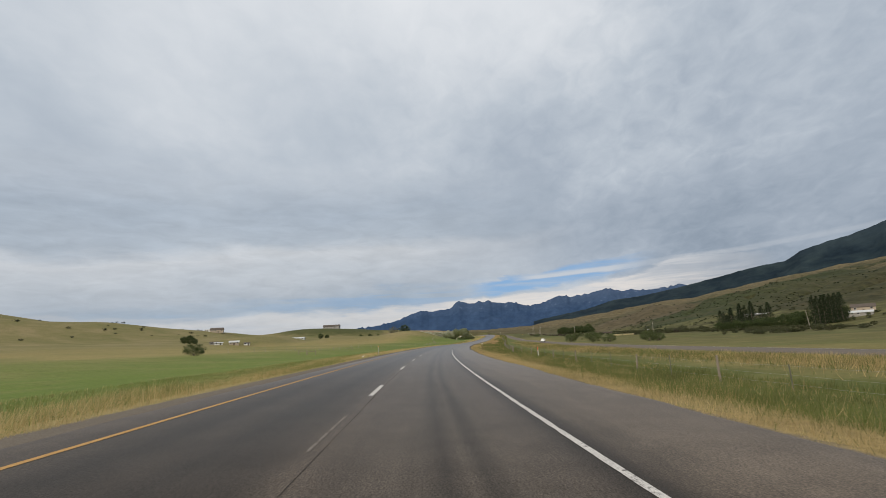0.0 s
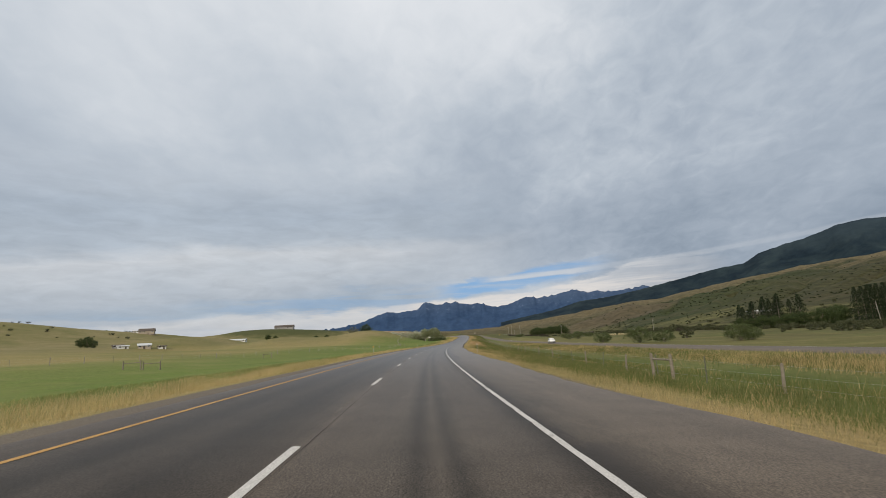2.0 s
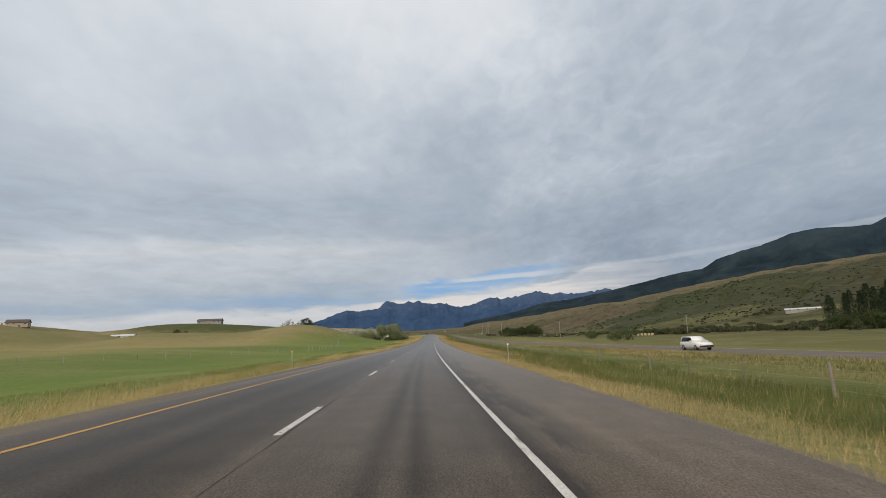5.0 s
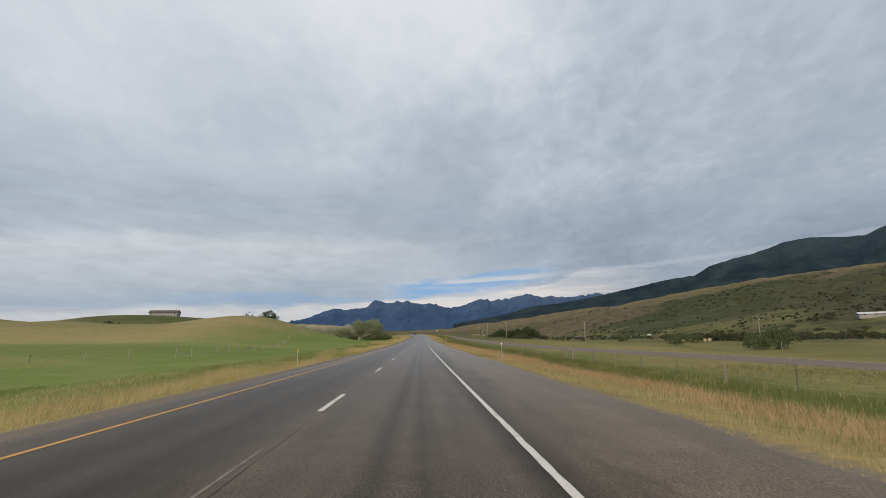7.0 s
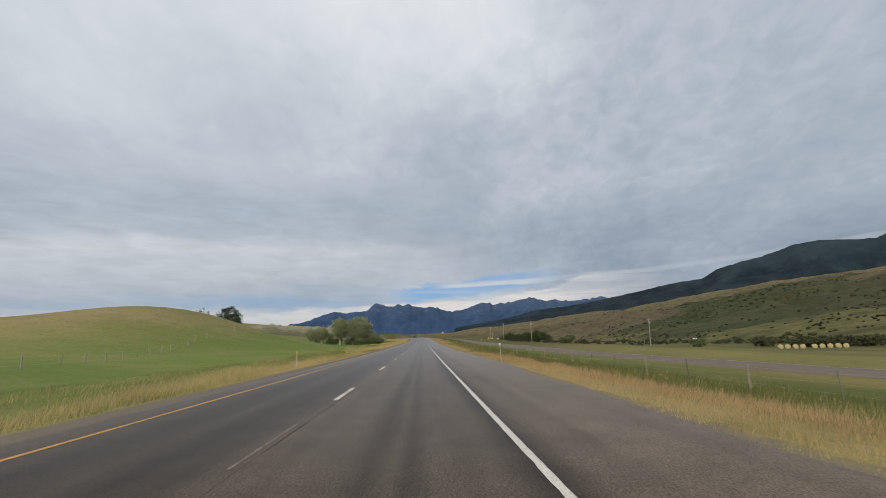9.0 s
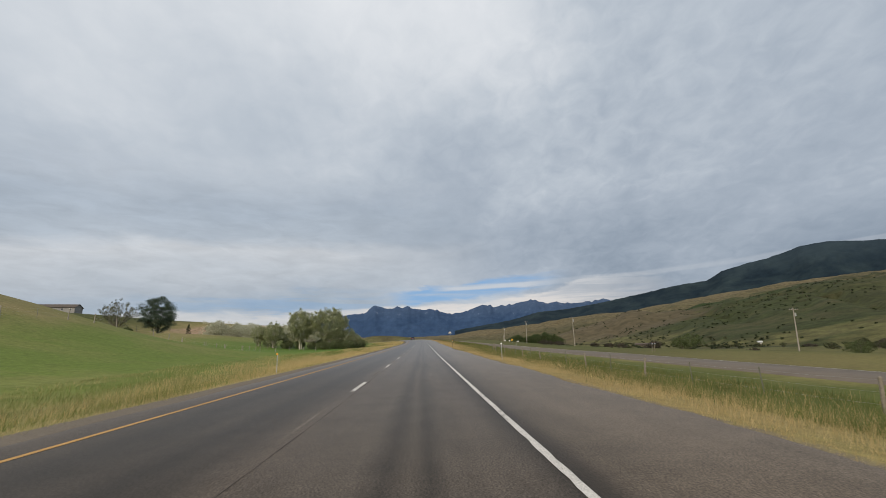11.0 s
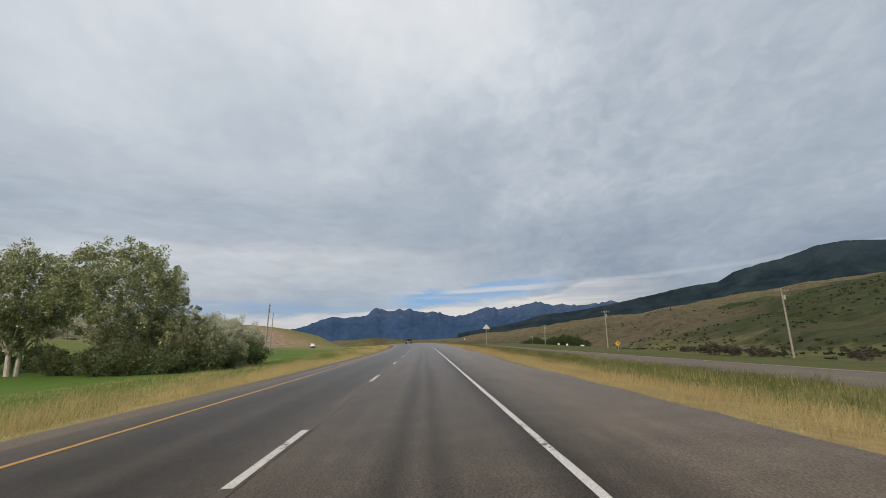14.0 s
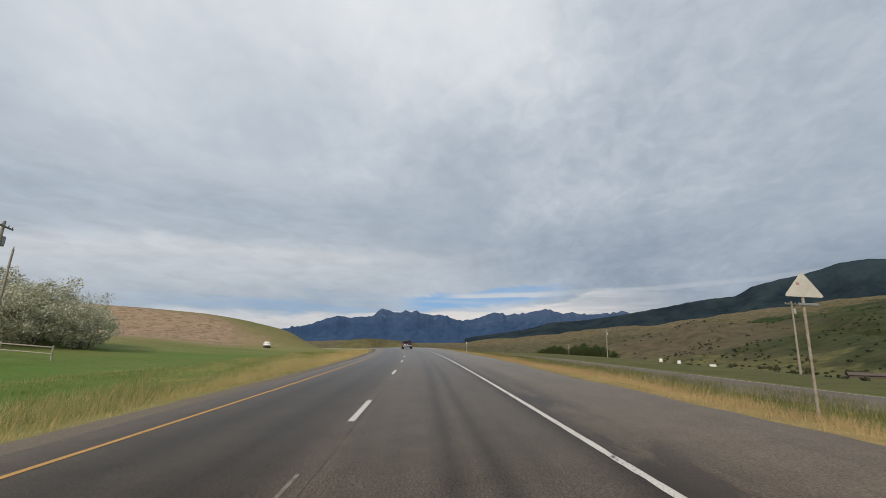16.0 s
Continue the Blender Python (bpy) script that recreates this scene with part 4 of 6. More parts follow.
def cottonwood(name, height, width, leaf_mat, bark, seed, shoots=330, n_each=105, leaf=.17, low=.16, stems=2, label="", fork=.20, category="tree"):
    """A forked pale trunk with rising limbs and a domed crown of upright leafy shoots."""
    rnd = np.random.RandomState(seed)
    root = new(name)
    bm = bmesh.new()
    tips = []
    for st in range(stems):
        a0 = 2.4 * st + rnd.rand()
        off = np.array([math.cos(a0), math.sin(a0)]) * (.35 if stems > 1 else 0)
        r0 = height * .024 / math.sqrt(stems)
        f = Vector((off[0] * 1.4, off[1] * 1.4, height * fork * (.85 + .3 * rnd.rand())))
        tube(bm, [(off[0], off[1], -.3), (off[0] * 1.2, off[1] * 1.2, f.z * .5), tuple(f)], [r0 * 1.4, r0 * 1.1, r0 * .95], 9)
        for k in range(7):
            an = k * 2.4 + rnd.rand() * .8 + st
            rise = height * (.38 + .34 * rnd.rand()) * (1.15 if k == 0 else 1)
            reach = width * (.08 if k == 0 else .24 + .16 * rnd.rand())
            mid = f + Vector((math.cos(an) * reach * .55, math.sin(an) * reach * .55, rise * .42))
            tip = f + Vector((math.cos(an) * reach, math.sin(an) * reach, rise))
            rr = r0 * (.62 if k == 0 else .45)
            tube(bm, [f, mid, tip], [rr, rr * .62, rr * .16], 6)
            for j in range(5):
                q = .35 + .14 * j
                b0 = f.lerp(mid, min(1, q * 2)) if q < .5 else mid.lerp(tip, q * 2 - 1)
                an2 = an + rnd.uniform(-1.2, 1.2)
                e = b0 + Vector((math.cos(an2) * width * .14, math.sin(an2) * width * .14, height * .10 * (.5 + rnd.rand())))
                tube(bm, [b0, b0.lerp(e, .5) + Vector((0, 0, -.1)), e], [rr * .28, rr * .18, rr * .06], 4)
                tips.append(tuple(e))
    part("trunk", bm, bark, root)
    cs = []
    while len(cs) < shoots:
        p = rnd.randn(3)
        p /= np.linalg.norm(p)
        r = .45 + .55 * rnd.rand() ** .5
        ang = math.atan2(p[1], p[0])
        lob = 1 + .12 * math.sin(ang * 3 + seed) + .10 * math.sin(ang * 5 + p[2] * 5 + seed * 2) + .06 * rnd.randn()
        zz = .5 + .5 * p[2] * r
        wide = 1.0 if zz > .4 else .62 + .95 * zz
        if p[2] * r < -.25 and rnd.rand() < .45:
            continue
        cs.append((p[0] * r * width * .5 * lob * wide, p[1] * r * width * .5 * lob * wide, height * (low + (1 - low) * (.5 + .5 * p[2] * r * (1 + .08 * rnd.randn())))))
    cs += tips
    sp = [height * .044 * (.55 + .8 * rnd.rand()) for _ in cs]
    crown = leaf_cloud("crown", cs, sp, n_each, leaf, leaf_mat, rnd, 0, 1.15, .35)
    crown.parent = root
    return tagged(root, label, category)


def conifer(name, height, width, seed, label):
    rnd = np.random.RandomState(seed)
    root = new(name)
    bm = bmesh.new()
    tube(bm, [(0, 0, -.2), (0, 0, height * .5), (0, 0, height)], [height * .018, height * .011, .02], 7)
    cs, sp = [], []
    n = int(height * 2.2)
    for k in range(n):
        t = .06 + .93 * k / n
        reach = width * .5 * (1 - t) ** .85 * (.8 + .35 * rnd.rand()) + .12
        for j in range(6):
            a = j * 1.047 + k * .7 + rnd.rand() * .5
            for q in (.4, .75, 1.):
                cs.append((math.cos(a) * reach * q, math.sin(a) * reach * q, height * t - reach * q * .28 + rnd.rand() * .2))
                sp.append(.22 + reach * .16)
            if k % 3 == 0 and reach > .5:
                tube(bm, [(0, 0, height * t), (math.cos(a) * reach * .9, math.sin(a) * reach * .9, height * t - reach * .22)], [.04, .012], 4)
    part("trunk", bm, BARK, root)
    c = leaf_cloud("crown", cs, sp, 7, .34, LEAF_CONIFER, rnd, .6, .55)
    c.parent = root
    return tagged(root, label, "conifer")


def bush(name, height, width, mat, seed, clumps=40, n_each=45, leaf=.22, label="", category="bush"):
    rnd = np.random.RandomState(seed)
    root = new(name)
    bm = bmesh.new()
    for k in range(7):
        a = k * .9 + rnd.rand()
        r = width * .36 * rnd.rand() + .1
        tube(bm, [(0, 0, -.15), (math.cos(a) * r * .5, math.sin(a) * r * .5, height * .4), (math.cos(a) * r, math.sin(a) * r, height * (.7 + .25 * rnd.rand()))], [.05 * height ** .5, .03, .01], 4)
    part("stems", bm, BARK, root)["kind"] = "stuff"
    cs = []
    while len(cs) < clumps:
        p = rnd.rand(3) * 2 - 1
        if np.linalg.norm(p) > 1 or p[2] < -.85:
            continue
        lob = 1 + .2 * math.sin(math.atan2(p[1], p[0]) * 3 + seed)
        cs.append((p[0] * width * .47 * lob, p[1] * width * .47 * lob, height * (.46 + .46 * p[2])))
    sp = [height * .2 * (.5 + .8 * rnd.rand()) for _ in cs]
    c = leaf_cloud("crown", cs, sp, n_each, leaf, mat, rnd, .2, .8)
    c.parent = root
    return tagged(root, label, category)


def put(ob, x, y, rz=0.0, sc=1.0, sink=0.0, first=False, sz=None):
    """Stand a thing, or a copy of it, on the ground."""
    m = Matrix.Translation((x, y, gz(x, y) - sink)) @ Matrix.Rotation(rz, 4, "Z")
    if first:
        ob.matrix_basis = m @ Matrix.Diagonal((sc, sc, sz or sc, 1))
        return ob
    c = copy_thing(ob, m)
    c.scale = (sc, sc, sz or sc)
    return c


cot1 = cottonwood("cottonwood_tree", 13.6, 12.4, LEAF_COTTON, PALE_BARK, 11, 520, 84, .235, .20, 2, "tall cottonwood tree with wind-blown pale green leaves")
put(cot1, -42.7, 542, .3, .96, .1, True, .92)
cot2 = cottonwood("cottonwood_tree", 12.0, 8.6, LEAF_COTTON, PALE_BARK, 23, 360, 80, .235, .20, 2, "narrow cottonwood tree beside a green field", .16)
put(cot2, -50.8, 541, 1.0, 1.0, .1, True)
grey1 = cottonwood("half_bare_tree", 11.5, 11.0, LEAF_GREY, BARK, 29, 150, 46, .22, .12, 3, "half-bare grey tree with open branches behind a knoll", .14)
put(grey1, -131.5, 582, 2.2, 1.12, .1, True)
low1 = cottonwood("poplar_sapling", 8.2, 6.2, LEAF_COTTON, PALE_BARK, 31, 190, 60, .22, .0, 3, "young bushy poplar at the edge of a field", .10)
put(low1, -36.6, 542.5, 0, .78, 0, True)
for x, y, r, k in ((-59.3, 541, 2, .98), (-64.5, 544, 4.2, .80), (-34.2, 543, 2.4, .55), (-32.4, 545.5, 5, .36), (-55.5, 544, 1, .62), (-39.3, 545, 5, .70)):
    put(low1, x, y, r, k)
und1 = bush("understory_shrub", 3.4, 5.0, LEAF_UNDER, 33, 110, 60, .20, "dark leafy shrub under tall cottonwoods")
put(und1, -40.0, 540, 0, .95, 0, True)
for x, y, r, k in ((-36.4, 540, 1, .85), (-34.4, 542.5, 2, .75), (-43.5, 541, 3, .8), (-47.5, 542, 4, .75), (-33.4, 546, 5, .6), (-55.5, 542.5, .5, .8), (-61.5, 545, 1.5, .75), (-45, 546, 2.5, 1.0), (-38.2, 544, 3.3, .95), (-34.2, 554.5, 1.7, .85), (-52.5, 546, 1.2, .85)):
    put(und1, x, y, r, k)
dark1 = broadleaf("pine_tree", 16.0, 13.0, LEAF_PINE, BARK, 41, 10, 190, 140, .30, .03, 1, "dark blue-green pine behind a grassy knoll", clump=.105, flat=.6, up=.1)
put(dark1, -118.5, 587, 0, 1.04, .6, True, .98)
ol1 = broadleaf("russian_olive_tree", 7.4, 10.5, LEAF_OLIVE, BARK, 51, 9, 140, 62, .25, .0, 3, "silver-grey Russian olive tree behind a rail fence", clump=.15)
put(ol1, -70, 628, 0, 1.22, 0, True)
for x, y, r, k in ((-59.5, 629, 1.2, .66), (-63.5, 625, 2.2, .85), (-78.5, 624, 3.4, .88), (-87, 627, .7, .86), (-96, 632, 4.1, .95), (-106, 638, 5.2, 1.0), (-67, 634, 2, .9), (-74, 619, 1.7, .8), (-83, 621, 4.4, .85), (-64.5, 617, 5.5, .6), (-93, 625, 2.9, .85), (-120, 646, 1, 1.0), (-99, 597, 2.6, .78), (-92, 600, 1.1, .6)):
    put(ol1, x, y, r, k * 1.16)
wil1 = bush("willow_bush", 5.2, 9.0, LEAF_WILLOW, 61, 95, 60, .26, "large spreading willow bush in the roadside meadow")
put(wil1, 36, 199, 0, .85, 0, True)
for x, y, r, k in ((29, 208, 2, .62), (53, 183, 1, .80), (57, 186, 4, .6), (43, 201, 4, .66), (48.6, 329, 3, .82), (43.5, 327, 1, .55), (48, 362, 2, .6), (70, 392, 4, .62), (95, 505, 5, .75), (-75, 113.3, 2, .62), (33.8, 473, 3, .55), (31.0, 470.5, 1, .42)):
    put(wil1, x, y, r, k)
con1 = conifer("spruce_tree", 14, 8.6, 71, "dark spruce tree in a farmstead windbreak")
con1["group"] = "windbreak spruces"
put(con1, 178, 371, 0, 1.48, 0, True)
put(con1, -111.6, 598, 1, .34)
rr = random.Random(8)
for x, y, k in ((162, 383.5, 1.10), (167.6, 379, 1.22), (172.3, 375.5, 1.40), (186, 364, 1.38), (175, 382, 1.2), (181, 377, 1.25), (166, 387, 1.0), (171, 371, .9), (169, 383, 1.15), (183, 368, 1.2), (176, 376, 1.3), (164, 378, .85)):
    put(con1, x, y, rr.uniform(0, 6), k)
for k in range(7):
    put(con1, 203 + k * 1.9 + rr.uniform(-.3, .3), 343 - k * 1.25 + rr.uniform(-1, 1), rr.uniform(0, 6), rr.uniform(1.2, 1.42), 0, False, 1.36)
grove = broadleaf("windbreak_tree", 8.5, 9.0, LEAF_DARK, BARK, 81, 7, 65, 60, .42, .0, 1, "low dark broadleaf tree on the valley floor", clump=.16)
grove["group"] = "valley trees"
put(grove, 150, 1200, 0, 1.9, 0, True)
for k in range(26):
    y = rr.uniform(1080, 1300)
    put(grove, -14 + rr.uniform(.155, .245) * (y - 245), y, rr.uniform(0, 6), rr.uniform(1.3, 2.1))
for x, y, k in ((165, 366, .9), (158, 376, .8), (162, 372, .75), (172, 366, .85), (180, 361, .95), (194, 349, 1.0), (197, 352, 1.25), (203, 356, 1.1), (190, 354, 1.2), (183, 358, 1.0), (176, 360, .9), (220, 345, 1.1), (170, 362, .7), (-254, 372, .85), (-262, 376, .7), (-247, 368, .55), (-215, 580, .7), (-225, 585, .8), (-190, 640, .6), (-180, 650, .7), (-170, 655, .6)):
    put(grove, x, y, rr.uniform(0, 6), k)

# brush along the creek, and scattered over the dry slope
br1 = bush("creek_brush", 3.0, 5.4, LEAF_BRUSH, 91, 34, 24, .46, "dense dark brush along the creek")
br1["group"] = "creek brush"
put(br1, 70, 250, 0, 1.0, 0, True)
br2 = bush("willow_thicket", 3.2, 5.8, LEAF_RUST, 93, 50, 42, .26, "purplish bare-twigged willow thicket")
br2["group"] = "creek brush"
put(br2, 62, 545, 0, 1.0, 0, True)
for k in range(230):
    y = rr.uniform(230, 620)
    x = 146 + .12 * (y - 230) + 12 * math.sin(y * .021) + rr.gauss(0, 15)
    put(br2 if rr.random() < .06 else br1, x, y, rr.uniform(0, 6), rr.uniform(.5, 1.35), .1, False, rr.uniform(.45, 1.1))
for k in range(46):
    put(br1, rr.uniform(122, 178), rr.uniform(476, 512) - rr.uniform(0, 40) * (k % 2), rr.uniform(0, 6), rr.uniform(1.1, 1.9), .1, False, rr.uniform(.8, 1.5))
for k in range(60):
    y = rr.uniform(250, 560)
    put(br1, 205 + .2 * (y - 280) + rr.gauss(0, 24), y, rr.uniform(0, 6), rr.uniform(.6, 1.4), .1, False, rr.uniform(.4, 1.0))
for k in range(40):
    y = rr.uniform(620, 900)
    put(br1, 150 + .25 * (y - 620) + rr.gauss(0, 22), y, rr.uniform(0, 6), rr.uniform(.5, 1.1), .1, False, rr.uniform(.4, .9))
for x, y in ((34.4, 568.3), (36.6, 565.6), (32.6, 571.2), (48.8, 561.6), (52.8, 558.1), (58, 560), (66, 552), (70, 566), (50, 610), (78, 520)):
    put(br2, x, y, rr.uniform(0, 6), rr.uniform(.6, .85), 0, False, rr.uniform(.45, .65))
sh1 = bush("juniper_shrub", 1.7, 3.2, LEAF_CONIFER, 95, 16, 26, .36, "small dark juniper scattered over the dry slope", "shrub")
sh1["group"] = "slope junipers"
put(sh1, 330, 615, 0, 1.0, 0, True)
clusters = [(rr.uniform(10, 54), rr.uniform(430, 1500)) for _ in range(48)]
for k in range(280):
    ca, cr = clusters[int(rr.random() ** 1.5 * 48)]
    spread = 1.0 if rr.random() < .75 else 6.0
    a, r = radians(ca + rr.gauss(0, 1.6) * spread), max(400, cr + rr.gauss(0, 28) * spread)
    x, y = -14.5 + math.sin(a) * r, 250 + math.cos(a) * r
    put(sh1, x, y, rr.uniform(0, 6), rr.uniform(.4, 1.3) * (1 + r / 1700), .1, False, rr.uniform(.5, 1.2) * (1 + r / 2200))
for k in range(45):
    a, r = radians(rr.uniform(-58, -32)), rr.uniform(480, 800)
    put(sh1, -14.5 + math.sin(a) * r, 100 + math.cos(a) * r, rr.uniform(0, 6), rr.uniform(.6, 1.6))


def slope_scrub():
    """Countless low dark shrubs in drifts over the dry slope."""
    rnd = np.random.RandomState(64)
    m, n = 62, 1500
    ca, cr = rnd.uniform(8, 56, m), 430 + 1150 * rnd.rand(m) ** 1.2
    k = rnd.randint(0, m, n)
    t = rnd.randn(n)
    r = np.maximum(400, cr[k] + t * 34 + rnd.randn(n) * 10)
    a = np.radians(ca[k] + t * 1.6 + rnd.randn(n) * .55)
    loose = rnd.rand(n) < .25
    a = np.where(loose, np.radians(rnd.uniform(8, 56, n)), a)
    x, y = -14.5 + np.sin(a) * r, 250 + np.cos(a) * r
    size = (.4 + .7 * rnd.rand(n)) * (1 + r / 1600)
    cs = np.stack([x, y, ground_z(x, y) + size * .3], -1)
    ob = leaf_cloud("hillside_scrub", cs, size, 26, 1.15, LEAF_SCRUB, rnd, 0, .5)
    return tagged(ob, "low dark scrub scattered in drifts over the dry slope", "scrub", kind="stuff")


slope_scrub()


# ---------------------------------------------------------------- roadside posts and signs
def flat_plate(bm, pts, thick):
    """A thin plate from outline points in the xz plane, facing -y and +y."""
    f = [bm.verts.new((x, -thick / 2, z)) for x, z in pts]
    b = [bm.verts.new((x, thick / 2, z)) for x, z in pts]
    bm.faces.new(f)
    bm.faces.new(list(reversed(b)))
    n = len(pts)
    for k in range(n):
        bm.faces.new((f[k], b[k], b[(k + 1) % n], f[(k + 1) % n]))
    return bm


def rounded(w, h, r, n=4):
    out = []
    for cx, cz, a0 in ((w / 2 - r, h / 2 - r, 0), (-w / 2 + r, h / 2 - r, 90), (-w / 2 + r, -h / 2 + r, 180), (w / 2 - r, -h / 2 + r, 270)):
        out += [(cx + r * math.cos(radians(a0 + 90 * k / n)), cz + r * math.sin(radians(a0 + 90 * k / n))) for k in range(n + 1)]
    return out


def u_channel(bm, h, w=.05, depth=.03):
    box(bm, -w / 2, w / 2, -.004, .004, -.3, h)
    box(bm, -w / 2, -w / 2 + .006, 0, depth, -.3, h)
    box(bm, w / 2 - .006, w / 2, 0, depth, -.3, h)
    return bm


def delineator(reflector, post_mat, label, h=1.22):
    root = new("delineator_post")
    part("post", u_channel(bmesh.new(), h, .036), post_mat, root)
    bm = bmesh.new()
    flat_plate(bm, [(.06 * math.cos(k * .3927), h - .04 + .06 * math.sin(k * .3927)) for k in range(16)], .012)
    bmesh.ops.translate(bm, verts=bm.verts, vec=(0, -.012, 0))
    part("reflector", bm, reflector, root)
    bm = bmesh.new()
    for z in (h - .1, h - .02):
        tube(bm, [(0, -.024, z), (0, .012, z)], [.008, .008], 6)
    part("bolt", bm, GALV, root)["kind"] = "stuff"
    return tagged(root, label, "road marker")


def stand(ob, s, lat, first=False, lean=0.0, turn=0.0):
    p = place(s, lat)
    m = Matrix.Translation(p) @ Matrix.Rotation(along(s)[3] + turn, 4, "Z") @ Matrix.Rotation(lean, 4, "Y")
    if first:
        ob.matrix_basis = m
        return ob
    return copy_thing(ob, m)


dr = delineator(REFLECT_WHITE, GALV, "steel delineator post with a round white reflector")
dr["group"] = "white delineators"
rr = random.Random(12)
for k, s in enumerate((2.5, 146.6, 218.6, 290.7, 362.7, 434.8, 635)):
    stand(dr, s, 7.45, k == 0, rr.uniform(-.05, .03))
dl = delineator(REFLECT_AMBER, GALV, "pale delineator post with a round amber reflector", 1.1)
dl["group"] = "amber delineators"
for k, s in enumerate((2.9, 76.1, 147.0, 219.4, 291.7, 362.5, 429.0, 493.2)):
    stand(dl, s, -6.3, k == 0, rr.uniform(-.04, .04))


def object_marker(plates, label):
    """A brown post with small diamond plates near its top."""
    root = new("object_marker")
    part("post", u_channel(bmesh.new(), 1.30, .05), STEEL_BROWN, root)
    for z, w, mat in plates:
        bm = bmesh.new()
        flat_plate(bm, rounded(w, w, .01, 2), .006)
        bmesh.ops.rotate(bm, verts=bm.verts, cent=(0, 0, 0), matrix=Matrix.Rotation(radians(45), 3, "Y"))
        bmesh.ops.translate(bm, verts=bm.verts, vec=(0, -.02, z))
        part("plate", bm, mat, root)
    return tagged(root, label, "road marker")


STEEL_BROWN = mottled("brown_rusted_steel", (.16, .11, .07), (.10, .07, .045), 8, .7, .3, .3, .2, .005)
stand(object_marker(((1.27, .13, REFLECT_AMBER), (1.08, .11, REFLECT_WHITE)), "rusted brown post with amber and white diamond plates"), 492.5, 7.45, True)
om = stand(object_marker(((1.25, .12, REFLECT_WHITE),), "rusted brown post with a white diamond plate"), 572.4, 7.45, True, -.10)
om["group"] = "brown marker posts"
stand(om, 76.9, 7.45, False, -.07)


def yield_sign():
    """Seen from behind: a pale triangular blank on two posts."""
    root = new("triangular_sign")
    bm = bmesh.new()
    pts = []
    for (x, z) in ((-.70, 3.62), (.70, 3.62), (0, 4.42)):
        pts.append((x, z))
    corner = []
    for k in range(3):
        p, a, b = Vector(pts[k]), Vector(pts[k - 1]), Vector(pts[(k + 1) % 3])
        corner += [tuple(p + (a - p).normalized() * .10), tuple(p + (a - p).normalized() * .03 + (b - p).normalized() * .03), tuple(p + (b - p).normalized() * .10)]
    flat_plate(bm, corner, .012)
    board = part("board", bm, SIGN_BACK, root)
    bm = bmesh.new()
    box(bm, -.24, -.13, -.010, -.0085, 3.98, 4.07)
    part("sticker", bm, STICKER, board, "small faded red and grey sticker")
    bm = bmesh.new()
    tube(bm, [(-.02, .05, -.4), (-.02, .05, 4.0)], [.04, .04], 10)
    part("post", bm, RUSTY, root)
    bm = bmesh.new()
    box(bm, -.20, .46, -.03, .03, 3.36, 3.43, .006)
    part("crossbar", bm, GALV, root)
    bm = bmesh.new()
    for z in (3.7, 3.95):
        tube(bm, [(-.02, -.02, z), (-.02, .1, z)], [.014, .014], 6)
    part("bolt", bm, GALV, root)["kind"] = "stuff"
    return tagged(root, "pale triangular sign seen from behind on a stained post", "road sign")


STICKER = mottled("faded_sticker", (.45, .14, .10), (.32, .30, .30), 9, .6, 0, .3, 0, 0)
ys = yield_sign()
ys.matrix_basis = Matrix.Translation((-2.45, 578.3, gz(-2.45, 578.3))) @ Matrix.Rotation(radians(6), 4, "Z")


def diamond_sign():
    root = new("curve_warning_sign")
    part("post", u_channel(bmesh.new(), 1.9, .06), GALV, root)
    bm = bmesh.new()
    flat_plate(bm, rounded(.76, .76, .05), .008)
    bmesh.ops.rotate(bm, verts=bm.verts, cent=(0, 0, 0), matrix=Matrix.Rotation(radians(45), 3, "Y"))
    bmesh.ops.translate(bm, verts=bm.verts, vec=(0, -.02, 1.62))
    board = part("board", bm, SIGN_YELLOW, root)
    bm = bmesh.new()
    arc = [(.20 - .02, -.24), (.18, .02), (.10, .12), (-.04, .13)]
    for (x0, z0), (x1, z1) in zip(arc, arc[1:]):
        d = Vector((x1 - x0, z1 - z0)).normalized()
        n = Vector((-d.y, d.x)) * .045
        vs = [bm.verts.new((x, -.027, 1.62 + z)) for x, z in ((x0 + n.x, z0 + n.y), (x1 + n.x, z1 + n.y), (x1 - n.x, z1 - n.y), (x0 - n.x, z0 - n.y))]
        bm.faces.new(vs)
    bm.faces.new([bm.verts.new((x, -.027, 1.62 + z)) for x, z in ((-.04, .25), (-.24, .13), (-.04, .01))])
    bmesh.ops.solidify(bm, geom=bm.faces[:], thickness=.003)
    part("arrow", bm, BLACK, board, "black turn arrow")
    return tagged(root, "yellow diamond warning sign with a black turn arrow", "road sign")


ds = diamond_sign()
ds.matrix_basis = Matrix.Translation((23.2, 584.9, gz(23.2, 584.9))) @ Matrix.Rotation(radians(8), 4, "Z") @ Matrix.Rotation(radians(-4), 4, "Y")


def marker(label):
    root = new("utility_marker")
    bm = bmesh.new()
    box(bm, -.045, .045, -.012, .012, -.2, 1.35, .006)
    part("stake", bm, REFLECT_WHITE, root)
    bm = bmesh.new()
    box(bm, -.05, .05, -.016, .016, .86, 1.37, .006)
    part("cap", bm, ORANGE, root, "orange cap")
    return tagged(root, label, "marker post")


stand(marker("white utility marker stake with an orange cap"), 87.6, 16.5, True, -.06)


